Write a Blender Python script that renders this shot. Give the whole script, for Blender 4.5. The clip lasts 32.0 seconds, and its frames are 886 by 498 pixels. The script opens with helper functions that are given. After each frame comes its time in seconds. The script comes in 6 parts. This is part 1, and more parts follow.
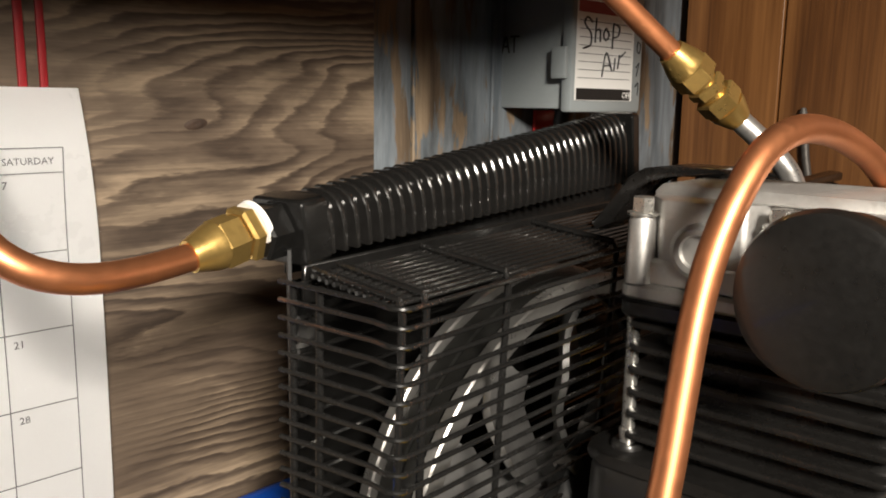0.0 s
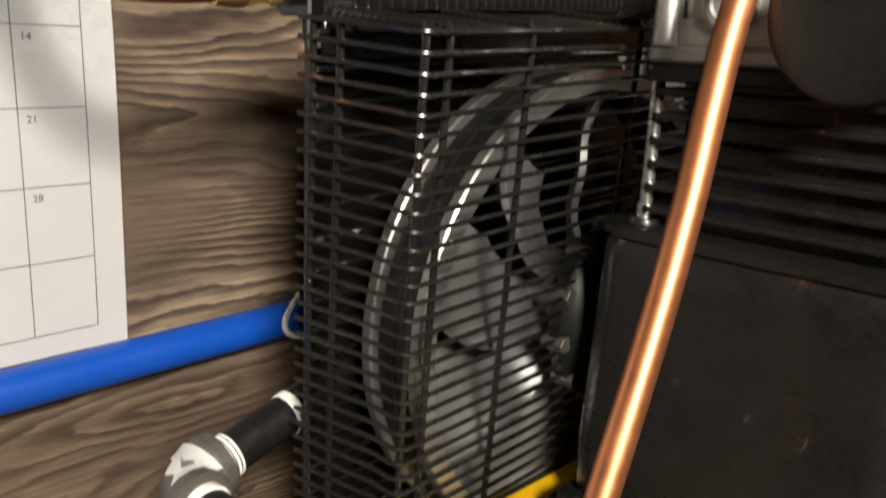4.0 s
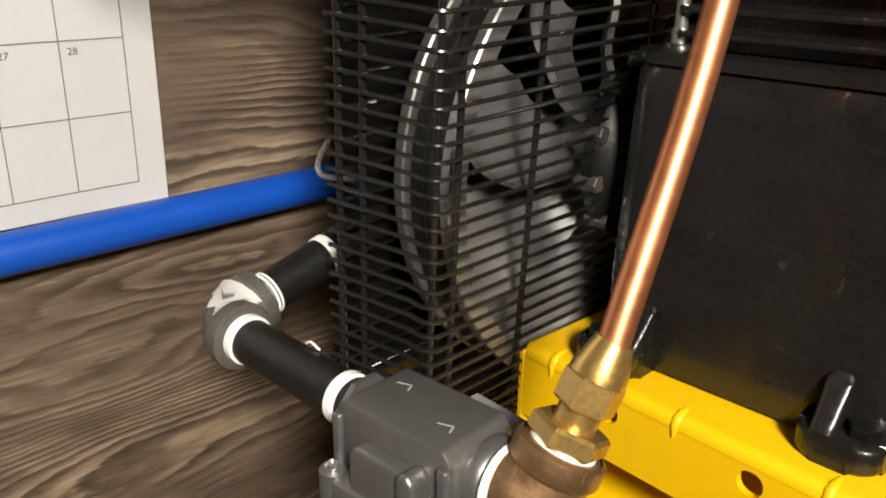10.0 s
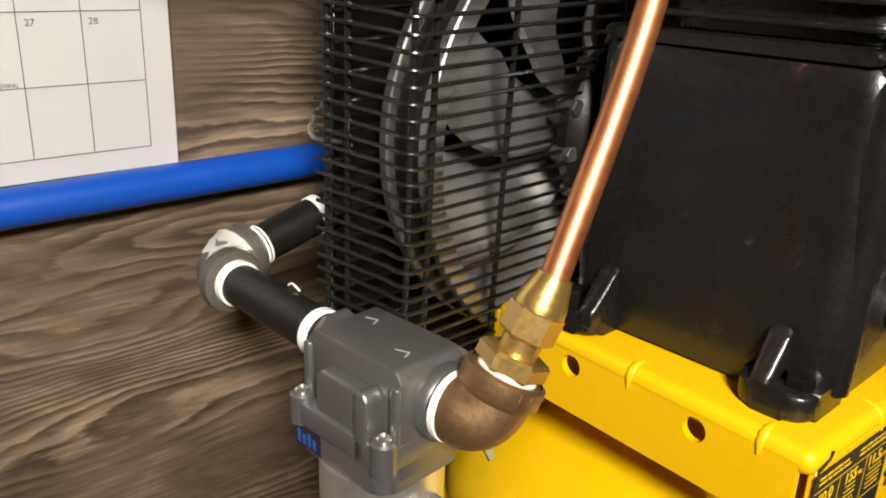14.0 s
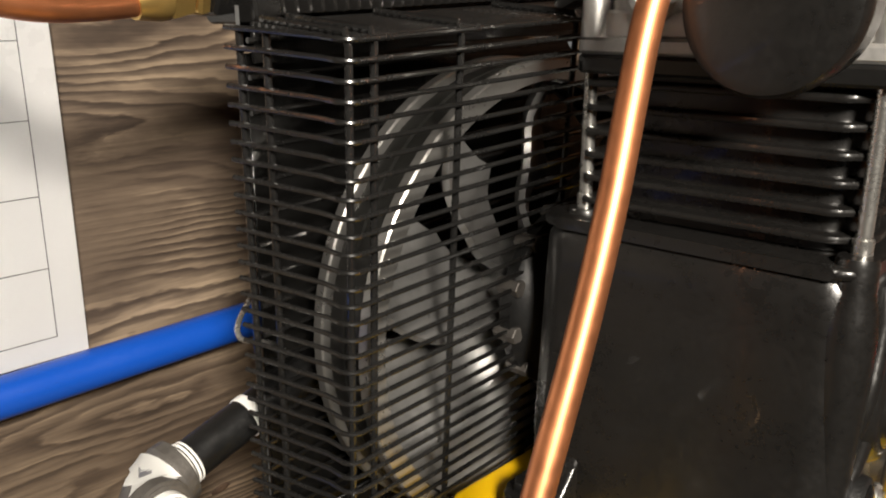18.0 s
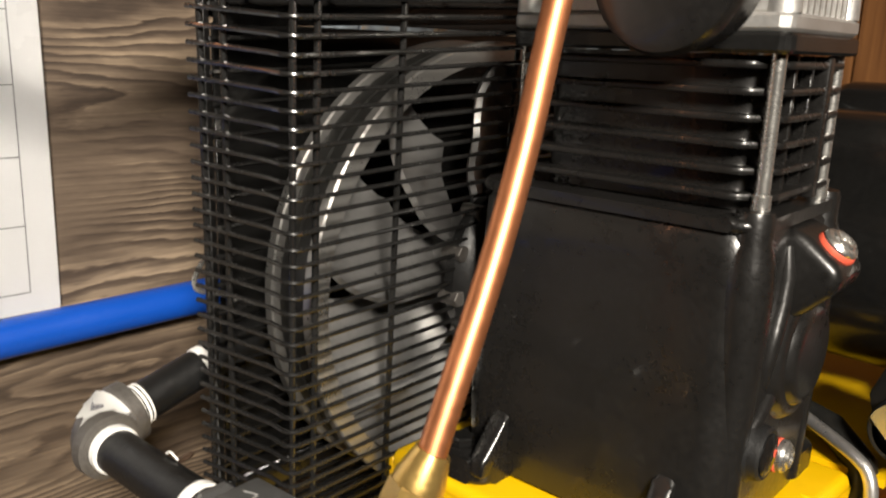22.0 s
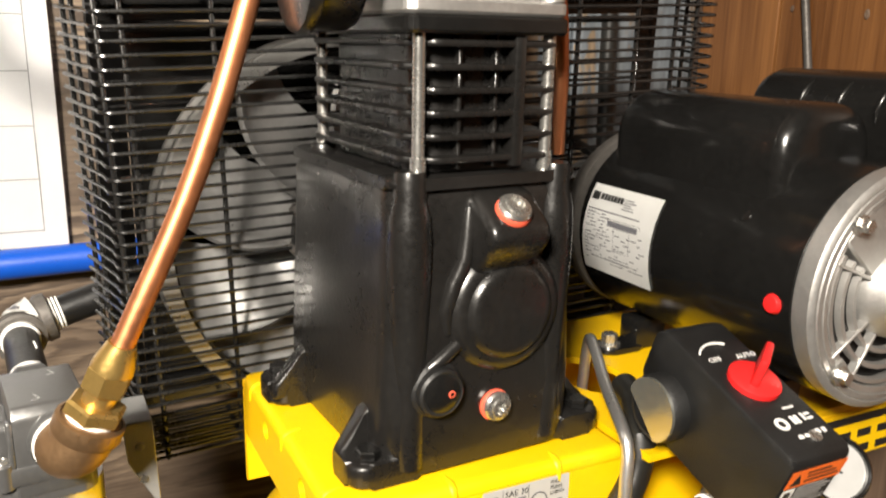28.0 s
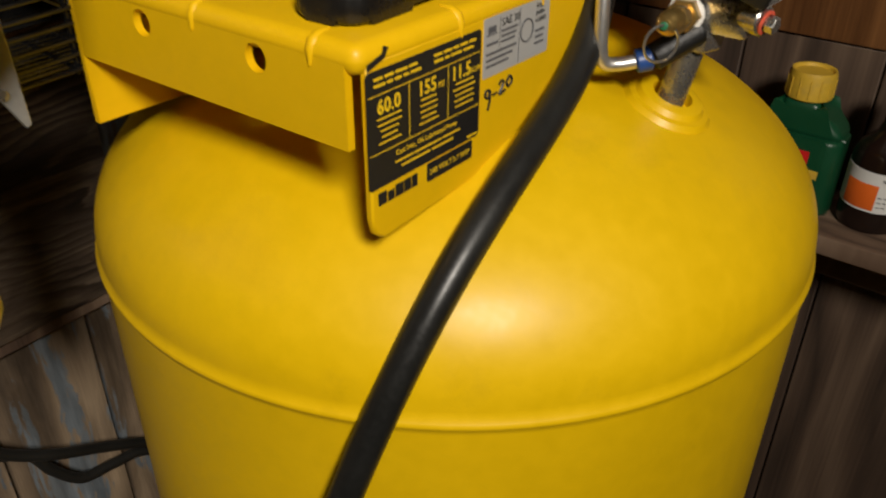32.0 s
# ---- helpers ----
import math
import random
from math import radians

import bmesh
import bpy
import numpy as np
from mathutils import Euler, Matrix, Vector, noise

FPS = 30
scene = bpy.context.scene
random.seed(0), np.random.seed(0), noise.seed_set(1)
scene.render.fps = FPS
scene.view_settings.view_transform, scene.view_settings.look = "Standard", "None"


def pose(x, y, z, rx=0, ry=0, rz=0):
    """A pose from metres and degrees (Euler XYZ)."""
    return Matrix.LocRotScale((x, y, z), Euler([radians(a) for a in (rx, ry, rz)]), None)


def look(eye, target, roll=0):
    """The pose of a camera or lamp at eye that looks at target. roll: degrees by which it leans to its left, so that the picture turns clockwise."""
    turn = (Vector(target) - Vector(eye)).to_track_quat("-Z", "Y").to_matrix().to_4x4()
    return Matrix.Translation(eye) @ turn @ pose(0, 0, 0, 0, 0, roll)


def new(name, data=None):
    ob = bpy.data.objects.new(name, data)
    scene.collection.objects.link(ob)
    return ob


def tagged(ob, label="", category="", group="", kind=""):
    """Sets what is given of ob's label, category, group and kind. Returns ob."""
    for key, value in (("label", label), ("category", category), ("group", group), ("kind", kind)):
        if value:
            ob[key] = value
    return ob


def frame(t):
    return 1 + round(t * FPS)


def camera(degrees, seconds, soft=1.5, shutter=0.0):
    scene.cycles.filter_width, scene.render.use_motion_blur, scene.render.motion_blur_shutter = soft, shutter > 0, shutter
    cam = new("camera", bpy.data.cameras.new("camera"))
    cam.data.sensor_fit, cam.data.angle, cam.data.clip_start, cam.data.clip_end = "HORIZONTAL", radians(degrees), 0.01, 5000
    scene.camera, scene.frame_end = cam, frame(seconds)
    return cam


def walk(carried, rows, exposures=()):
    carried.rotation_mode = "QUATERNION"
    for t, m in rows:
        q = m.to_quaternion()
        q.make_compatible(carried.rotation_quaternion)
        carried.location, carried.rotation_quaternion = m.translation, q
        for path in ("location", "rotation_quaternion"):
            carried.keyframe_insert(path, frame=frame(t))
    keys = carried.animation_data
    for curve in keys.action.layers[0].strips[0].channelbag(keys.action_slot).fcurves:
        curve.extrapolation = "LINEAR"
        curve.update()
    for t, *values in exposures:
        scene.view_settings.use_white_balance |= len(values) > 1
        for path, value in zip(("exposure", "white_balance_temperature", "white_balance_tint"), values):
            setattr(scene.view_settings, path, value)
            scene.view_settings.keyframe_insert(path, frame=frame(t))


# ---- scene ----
cam = camera(57.0, 32.0, soft=1.9, shutter=0.4)
PATH = [
    (0, (0.0613, 0.0641, 1.6951), (-1.3201, 1.4660, 1.3399), 0.79),
    (0.5, (0.0619, 0.0619, 1.6954), (-1.3203, 1.4640, 1.3440), 0.51),
    (1, (0.0674, 0.0612, 1.6975), (-1.3150, 1.4651, 1.3540), 0.23),
    (1.5, (0.0722, 0.0598, 1.6968), (-1.3147, 1.4603, 1.3576), 0.28),
    (2, (0.0716, 0.0590, 1.6956), (-1.3202, 1.4536, 1.3523), 0.46),
    (2.5, (0.0688, 0.0586, 1.6946), (-1.3189, 1.4568, 1.3489), 0.50),
    (5, (0.0669, 0.0421, 1.5648), (-1.2841, 1.3480, 0.8796), 3.26),
    (5.5, (0.0706, 0.0390, 1.5646), (-1.2891, 1.3059, 0.8256), 2.58),
    (6, (0.0756, 0.0411, 1.5621), (-1.2934, 1.3039, 0.8333), 2.15),
    (6.5, (0.0836, 0.0451, 1.5615), (-1.2852, 1.3077, 0.8320), 1.87),
    (7, (0.0869, 0.0483, 1.5613), (-1.2923, 1.2996, 0.8320), 1.63),
    (7.5, (0.0873, 0.0472, 1.5665), (-1.3103, 1.2815, 0.8432), 1.18),
    (8, (0.0868, 0.0488, 1.5682), (-1.3159, 1.2805, 0.8502), 0.46),
    (8.5, (0.0856, 0.0538, 1.5694), (-1.3097, 1.2922, 0.8487), 0.03),
    (9, (0.0823, 0.0502, 1.5694), (-1.3123, 1.2933, 0.8555), 0.36),
    (9.5, (0.0793, 0.0483, 1.5706), (-1.3109, 1.2964, 0.8569), 0.56),
    (10, (0.0814, 0.0479, 1.5709), (-1.3011, 1.3064, 0.8602), 0.81),
    (10.5, (0.0828, 0.0495, 1.5781), (-1.2946, 1.3164, 0.8726), 0.94),
    (11, (0.0845, 0.0505, 1.5811), (-1.2864, 1.3299, 0.8855), 0.95),
    (11.5, (0.0895, 0.0468, 1.5811), (-1.2807, 1.3293, 0.8900), 0.96),
    (12, (0.0890, 0.0444, 1.5814), (-1.2873, 1.3300, 0.9084), 1.32),
    (12.5, (0.0927, 0.0361, 1.5806), (-1.2939, 1.3154, 0.9166), 1.77),
    (13, (0.1032, 0.0263, 1.5689), (-1.2923, 1.2968, 0.9069), 2.23),
    (13.5, (0.1250, 0.0340, 1.5530), (-1.2831, 1.2808, 0.8730), 2.32),
    (15.5, (0.1398, 0.0574, 1.5902), (-1.3887, 1.1732, 0.9433), 0.77),
    (16, (0.1491, 0.0572, 1.6061), (-1.3442, 1.2474, 1.0116), 1.65),
    (16.5, (0.1443, 0.0849, 1.6068), (-1.3609, 1.2751, 1.0429), 2.82),
    (17, (0.1021, 0.0672, 1.6069), (-1.3958, 1.2741, 1.0593), 1.85),
    (17.5, (0.0793, 0.0768, 1.6245), (-1.3374, 1.3416, 0.9973), 0.89),
    (18, (0.0837, 0.0666, 1.6218), (-1.2462, 1.4507, 1.0601), 0.00),
    (18.5, (0.0631, 0.0405, 1.6309), (-1.2226, 1.4841, 1.1179), 0.92),
    (19, (0.0359, 0.0179, 1.6459), (-1.1416, 1.5810, 1.2335), 1.77),
    (19.5, (0.0047, -0.0038, 1.6454), (-1.1293, 1.6023, 1.2784), 2.11),
    (20, (-0.0107, -0.0081, 1.6484), (-1.1205, 1.6164, 1.2886), 1.57),
    (20.5, (0.0068, -0.0065, 1.6418), (-1.0955, 1.6209, 1.2725), 1.40),
    (21, (0.0521, 0.0179, 1.6237), (-1.1228, 1.5865, 1.2250), 1.31),
    (21.5, (0.0878, 0.0292, 1.6129), (-1.1452, 1.5327, 1.1446), 1.24),
    (22, (0.1355, 0.0651, 1.5914), (-1.2237, 1.4502, 1.1076), 1.90),
    (22.5, (0.1820, 0.0905, 1.5685), (-1.3142, 1.3133, 1.0526), 1.72),
    (23, (0.2197, 0.0660, 1.5623), (-1.2617, 1.2877, 1.0032), 1.12),
    (23.5, (0.2729, 0.0705, 1.5775), (-1.1922, 1.2921, 0.9764), 0.88),
    (24, (0.3465, 0.1538, 1.5962), (-1.2465, 1.2196, 1.0246), 2.26),
    (24.5, (0.3854, 0.2243, 1.6113), (-1.3022, 1.1537, 1.0743), 2.36),
    (25, (0.3848, 0.2437, 1.6412), (-1.3427, 1.1277, 1.1571), 0.84),
    (25.5, (0.3839, 0.2388, 1.6511), (-1.3563, 1.1151, 1.1996), 0.91),
    (27.5, (0.3585, 0.2404, 1.6069), (-1.3891, 1.1076, 1.1666), 1.04),
    (28, (0.3583, 0.2488, 1.5880), (-1.3743, 1.1192, 1.0973), 1.09),
    (28.5, (0.3628, 0.2425, 1.5600), (-1.3423, 1.1122, 0.9800), 1.20),
    (29, (0.3728, 0.2429, 1.5132), (-1.2845, 1.0891, 0.7803), 1.03),
    (29.5, (0.3761, 0.2489, 1.4869), (-1.2326, 1.0689, 0.6269), 0.70),
    (30, (0.3764, 0.2545, 1.4727), (-1.2008, 1.0777, 0.5591), 1.16),
    (30.5, (0.3698, 0.2626, 1.4649), (-1.1784, 1.1124, 0.5263), 1.56),
    (31, (0.3196, 0.2286, 1.4609), (-1.1044, 1.2523, 0.4995), 1.62),
    (31.5, (0.2355, 0.1347, 1.4661), (-0.9248, 1.4181, 0.4628), 0.84),
    (32, (0.2175, 0.1447, 1.4525), (-0.8114, 1.4958, 0.3961), 0.60),
]
EXPOSURES = [(0.0, -0.25), (2.5, -0.27), (5.0, -0.34), (13.5, -0.31), (16.0, -0.28), (20.0, -0.18), (22.5, -0.10), (23.3, 0.02), (24.2, 0.24), (28.3, 0.33), (29.0, 0.12), (29.7, -0.65), (30.3, -1.0), (32.0, -1.15)]
walk(cam, [(t, look(eye, target, roll)) for t, eye, target, roll in PATH], EXPOSURES)

# ---- light ----
world = bpy.data.worlds.new("room_air")
scene.world = world
world.use_nodes = True
world.node_tree.nodes["Background"].inputs[0].default_value = (1.0, 0.85, 0.7, 1)
world.node_tree.nodes["Background"].inputs[1].default_value = 0.034


def area_lamp(name, eye, target, size, watts, colour):
    d = bpy.data.lights.new(name, "AREA")
    d.shape, d.size, d.energy, d.color, d.spread = "DISK", size, watts, colour, radians(110)
    ob = new(name, d)
    ob.matrix_basis = look(eye, target)
    return ob


area_lamp("ceiling_lamp_light", (1.0, -0.42, 2.25), (-0.36, 0.22, 1.44), 0.30, 28.0, (1.0, 0.915, 0.80))

# ---- materials ----


def nodes_of(name):
    m = bpy.data.materials.new(name)
    m.use_nodes = True
    nt = m.node_tree
    return m, nt, nt.nodes["Principled BSDF"]


def ramp(nt, fac, stops):
    r = nt.nodes.new("ShaderNodeValToRGB")
    while len(r.color_ramp.elements) < len(stops):
        r.color_ramp.elements.new(0.5)
    for e, (p, c) in zip(r.color_ramp.elements, stops):
        e.position, e.color = p, (*c, 1)
    nt.links.new(fac, r.inputs[0])
    return r.outputs[0]


def mapped(nt, scale, turn=(0, 0, 0), coords="Object"):
    tc, mp = nt.nodes.new("ShaderNodeTexCoord"), nt.nodes.new("ShaderNodeMapping")
    mp.inputs["Scale"].default_value = scale
    mp.inputs["Rotation"].default_value = [radians(a) for a in turn]
    nt.links.new(tc.outputs[coords], mp.inputs[0])
    return mp.outputs[0]


def noise_tex(nt, vec, scale, detail=4.0, rough=0.55, distort=0.0):
    n = nt.nodes.new("ShaderNodeTexNoise")
    n.inputs["Scale"].default_value, n.inputs["Detail"].default_value = scale, detail
    n.inputs["Roughness"].default_value, n.inputs["Distortion"].default_value = rough, distort
    nt.links.new(vec, n.inputs["Vector"])
    return n.outputs["Fac"]


def maths(nt, op, a, b=None, c=None):
    n = nt.nodes.new("ShaderNodeMath")
    n.operation = op
    for i, v in enumerate((a, b, c)):
        if v is None:
            continue
        if isinstance(v, (int, float)):
            n.inputs[i].default_value = v
        else:
            nt.links.new(v, n.inputs[i])
    return n.outputs[0]


def mix_col(nt, fac, a, b, mode="MIX"):
    n = nt.nodes.new("ShaderNodeMix")
    n.data_type, n.blend_type = "RGBA", mode
    for i, v in ((0, fac), (6, a), (7, b)):
        if isinstance(v, (int, float)):
            n.inputs[i].default_value = v
        elif isinstance(v, tuple):
            n.inputs[i].default_value = (*v, 1)
        else:
            nt.links.new(v, n.inputs[i])
    return n.outputs[2]


def bump(nt, bsdf, height, strength, dist=0.001):
    b = nt.nodes.new("ShaderNodeBump")
    b.inputs["Strength"].default_value, b.inputs["Distance"].default_value = strength, dist
    nt.links.new(height, b.inputs["Height"])
    nt.links.new(b.outputs[0], bsdf.inputs["Normal"])


def plain(name, colour, rough=0.5, metal=0.0, vary=0.15, scale=60.0, relief=0.15, dist=0.0004, coat=0.0, dirt=0.0, dirt_colour=(0.05, 0.04, 0.03), spec=0.5):
    """Paint, metal, plastic or rubber with fine grain and broad unevenness."""
    m, nt, p = nodes_of(name)
    vec = mapped(nt, (1, 1, 1))
    fine, broad = noise_tex(nt, vec, scale * 6, 3), noise_tex(nt, vec, scale * 0.35, 5, 0.6)
    both = maths(nt, "MULTIPLY_ADD", fine, 0.35, maths(nt, "MULTIPLY", broad, 0.65))
    lo, hi = tuple(c * (1 - vary) for c in colour), tuple(min(1, c * (1 + vary)) for c in colour)
    col = ramp(nt, both, [(0.3, lo), (0.7, hi)])
    if dirt:
        spots = ramp(nt, noise_tex(nt, vec, scale * 0.8, 8, 0.7), [(0.56, (0, 0, 0)), (0.72, (dirt, dirt, dirt))])
        col = mix_col(nt, spots, col, dirt_colour)
    nt.links.new(col, p.inputs["Base Color"])
    nt.links.new(ramp(nt, both, [(0.25, (max(0.02, rough - 0.12),) * 3), (0.75, (min(1, rough + 0.12),) * 3)]), p.inputs["Roughness"])
    p.inputs["Metallic"].default_value = metal
    p.inputs["Coat Weight"].default_value = coat
    p.inputs["Specular IOR Level"].default_value = spec
    if relief:
        bump(nt, p, fine, relief, dist)
    return m


def wood(name, stops, along, bands=9.0, rough=0.6, fine=0.35, stretch=(2.2, 9.0), relief=0.3, per_piece=False, contrast=0.45, warp=0.0):
    """Sawn wood: contour-like growth rings and fine fibres running along 'y' or 'z' on a wall that faces x, or along 'u', upright on a wall that faces y."""
    m, nt, p = nodes_of(name)
    a, b = stretch
    s = {"y": (3.0, a, b), "z": (3.0, b, a), "u": (b, 3.0, a)}[along]
    tc, mp = nt.nodes.new("ShaderNodeTexCoord"), nt.nodes.new("ShaderNodeMapping")
    mp.inputs["Scale"].default_value = s
    nt.links.new(tc.outputs["Object"], mp.inputs[0])
    if per_piece:
        info = nt.nodes.new("ShaderNodeObjectInfo")
        add = nt.nodes.new("ShaderNodeVectorMath")
        add.operation = "MULTIPLY_ADD"
        add.inputs[1].default_value = (1, 1, 1)
        nt.links.new(tc.outputs["Object"], add.inputs[0])
        comb = nt.nodes.new("ShaderNodeCombineXYZ")
        shift = maths(nt, "MULTIPLY", info.outputs["Random"], 7.0)
        for i in range(3):
            nt.links.new(shift, comb.inputs[i])
        nt.links.new(comb.outputs[0], add.inputs[2])
        nt.links.new(add.outputs[0], mp.inputs[0])
    vec = mp.outputs[0]
    if warp:
        wn = nt.nodes.new("ShaderNodeTexNoise")
        wn.inputs["Scale"].default_value, wn.inputs["Detail"].default_value = 7.0, 2.0
        nt.links.new(tc.outputs["Object"], wn.inputs["Vector"])
        va = nt.nodes.new("ShaderNodeVectorMath")
        va.operation = "MULTIPLY_ADD"
        va.inputs[1].default_value = (0, 0, warp) if along == "y" else (0, warp, 0)
        nt.links.new(wn.outputs["Color"], va.inputs[0])
        nt.links.new(tc.outputs["Object"], va.inputs[2])
        nt.links.new(va.outputs[0], mp.inputs[0])
    rings = noise_tex(nt, vec, 1.0, 2.0, 0.4, 0.1)
    wave = maths(nt, "FRACT", maths(nt, "MULTIPLY", rings, bands))
    wave = maths(nt, "ABSOLUTE", maths(nt, "MULTIPLY_ADD", wave, 2.0, -1.0))
    fvec = mapped(nt, {"y": (60, 14, 420), "z": (60, 420, 14), "u": (300, 60, 6)}[along])
    fibre = noise_tex(nt, fvec, 1.0, 4, 0.6)
    patch = noise_tex(nt, mapped(nt, {"y": (3, 4, 9), "z": (3, 9, 3), "u": (22, 3, 2.5)}[along]), 1.0, 4, 0.6)
    val = maths(nt, "MULTIPLY_ADD", wave, contrast, maths(nt, "MULTIPLY", fibre, fine))
    val = maths(nt, "MULTIPLY_ADD", patch, 0.6, maths(nt, "ADD", val, -0.22))
    col = ramp(nt, val, stops)
    nt.links.new(col, p.inputs["Base Color"])
    p.inputs["Roughness"].default_value = rough
    bump(nt, p, maths(nt, "MULTIPLY_ADD", fibre, 0.6, maths(nt, "MULTIPLY", wave, 0.4)), relief, 0.0012)
    return m, nt, p, vec, col, fibre


def plywood():
    """Rotary-cut veneer: long, nearly level growth lines that drift, close into flames and fade."""
    m, nt, p = nodes_of("weathered_plywood")
    sep = nt.nodes.new("ShaderNodeSeparateXYZ")
    tc = nt.nodes.new("ShaderNodeTexCoord")
    nt.links.new(tc.outputs["Object"], sep.inputs[0])
    flow = noise_tex(nt, mapped(nt, (1, 1.5, 8.5)), 1.0, 2.0, 0.42)
    ripple = noise_tex(nt, mapped(nt, (1, 8, 22)), 1.0, 2.0, 0.5)
    jag = noise_tex(nt, mapped(nt, (1, 26, 120)), 1.0, 3.0, 0.6)
    height = maths(nt, "MULTIPLY", sep.outputs["Z"], 82.0)
    level = maths(nt, "MULTIPLY_ADD", flow, 28.0, maths(nt, "MULTIPLY_ADD", ripple, 2.2, maths(nt, "MULTIPLY_ADD", jag, 0.9, height)))
    saw = maths(nt, "FRACT", level)
    line = ramp(nt, saw, [(0.0, (0.0, 0.0, 0.0)), (0.10, (0.06, 0.06, 0.06)), (0.24, (1, 1, 1)), (0.55, (0.80, 0.80, 0.80)), (1.0, (0.05, 0.05, 0.05))])
    fade = noise_tex(nt, mapped(nt, (1, 5, 13), (0, 0, 0)), 1.0, 3.0, 0.5)
    strong = ramp(nt, fade, [(0.38, (0.12, 0.12, 0.12)), (0.60, (1, 1, 1))])
    line = maths(nt, "MULTIPLY", maths(nt, "ADD", line, -0.5), strong)
    fibre = noise_tex(nt, mapped(nt, (60, 11, 380)), 1.0, 4, 0.6)
    patch = noise_tex(nt, mapped(nt, (3, 5.5, 20)), 1.0, 5, 0.6, 0.9)
    broad = noise_tex(nt, mapped(nt, (1, 1.6, 6.5)), 1.0, 2, 0.5)
    val = maths(nt, "MULTIPLY_ADD", line, 0.40, maths(nt, "MULTIPLY", fibre, 0.34))
    val = maths(nt, "MULTIPLY_ADD", patch, 0.80, maths(nt, "MULTIPLY_ADD", broad, 0.45, maths(nt, "ADD", val, -0.29)))
    col = ramp(nt, val, [(0.12, (0.020, 0.014, 0.010)), (0.36, (0.060, 0.042, 0.030)), (0.58, (0.128, 0.094, 0.066)), (0.86, (0.33, 0.25, 0.170))])
    nt.links.new(col, p.inputs["Base Color"])
    p.inputs["Roughness"].default_value = 0.6
    bump(nt, p, maths(nt, "MULTIPLY_ADD", fibre, 0.6, maths(nt, "MULTIPLY", line, 0.5)), 0.35, 0.001)
    return m


PLYWOOD = plywood()
AMBER = wood("amber_pine", [(0.08, (0.030, 0.011, 0.004)), (0.32, (0.120, 0.047, 0.014)), (0.70, (0.30, 0.132, 0.042))], "u", 4.0, 0.42, 0.42, (0.9, 7.0), 0.2, True, 0.20)[0]
OLDWOOD = wood("old_bare_wood", [(0.1, (0.05, 0.03, 0.02)), (0.5, (0.16, 0.10, 0.065)), (0.9, (0.30, 0.21, 0.14))], "z", 7.0, 0.7, 0.4, (1.2, 12.0), 0.4, True)[0]
BROWNWOOD = wood("brown_weathered_wood", [(0.1, (0.022, 0.014, 0.010)), (0.5, (0.095, 0.060, 0.040)), (0.9, (0.20, 0.135, 0.09))], "u", 6.0, 0.65, 0.4, (1.2, 10.0), 0.3, True)[0]
DARKWOOD = wood("dark_stained_wood", [(0.1, (0.012, 0.008, 0.006)), (0.5, (0.05, 0.03, 0.02)), (0.9, (0.11, 0.07, 0.045))], "z", 6.0, 0.6, 0.4, (1.2, 10.0), 0.3, True)[0]


def peeling():
    m, nt, p, vec, col, fibre = wood("peeling_blue_grey_paint", [(0.1, (0.07, 0.050, 0.034)), (0.5, (0.24, 0.175, 0.115)), (0.9, (0.46, 0.35, 0.23))], "z", 6.0, 0.65, 0.35, (1.5, 10.0), 0.3, True)
    base = mapped(nt, (12, 34, 7))
    flakes = noise_tex(nt, base, 1.0, 7, 0.62, 0.3)
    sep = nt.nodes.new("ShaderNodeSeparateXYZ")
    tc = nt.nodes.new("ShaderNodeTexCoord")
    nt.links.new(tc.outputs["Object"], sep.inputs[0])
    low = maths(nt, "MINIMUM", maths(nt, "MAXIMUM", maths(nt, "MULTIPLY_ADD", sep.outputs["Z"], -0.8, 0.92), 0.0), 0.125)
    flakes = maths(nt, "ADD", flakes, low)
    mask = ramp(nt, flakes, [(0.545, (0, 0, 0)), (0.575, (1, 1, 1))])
    shade = noise_tex(nt, mapped(nt, (20, 90, 8)), 1.0, 5, 0.6)
    paint = ramp(nt, shade, [(0.3, (0.12, 0.145, 0.17)), (0.7, (0.25, 0.285, 0.315))])
    grime = ramp(nt, noise_tex(nt, mapped(nt, (9, 26, 5)), 1.0, 6, 0.65, 0.4), [(0.35, (0.42, 0.40, 0.38)), (0.62, (1, 1, 1))])
    nt.links.new(mix_col(nt, 1.0, mix_col(nt, mask, paint, col), grime, "MULTIPLY"), p.inputs["Base Color"])
    return m


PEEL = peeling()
YELLOW = plain("yellow_enamel", (0.78, 0.492, 0.002), 0.40, 0, 0.09, 14, 0.18, 0.0004, 0.0, 0.20, (0.28, 0.17, 0.01), 0.42)
YELLOW_BRACKET = plain("yellow_powder_coat", (0.79, 0.474, 0.002), 0.42, 0, 0.06, 22, 0.2, 0.0003, 0.0, 0.08, (0.2, 0.12, 0.01), 0.35)
CAST = plain("black_cast_iron_paint", (0.0095, 0.009, 0.0085), 0.30, 0, 0.3, 50, 0.28, 0.0005, 0.2)
BLACK = plain("gloss_black_paint", (0.008, 0.0078, 0.0075), 0.20, 0, 0.3, 40, 0.15, 0.0003, 0.1)
FINBLACK = plain("glossy_black_enamel", (0.011, 0.0105, 0.010), 0.14, 0, 0.3, 40, 0.05, 0.0002, 0.5)
LIP = plain("dull_black_sheet", (0.022, 0.022, 0.022), 0.6, 0, 0.2, 50, 0.2, 0.0003)
WIRE = plain("black_coated_wire", (0.010, 0.0098, 0.0095), 0.25, 0, 0.3, 60, 0.1, 0.0002, 0.3)
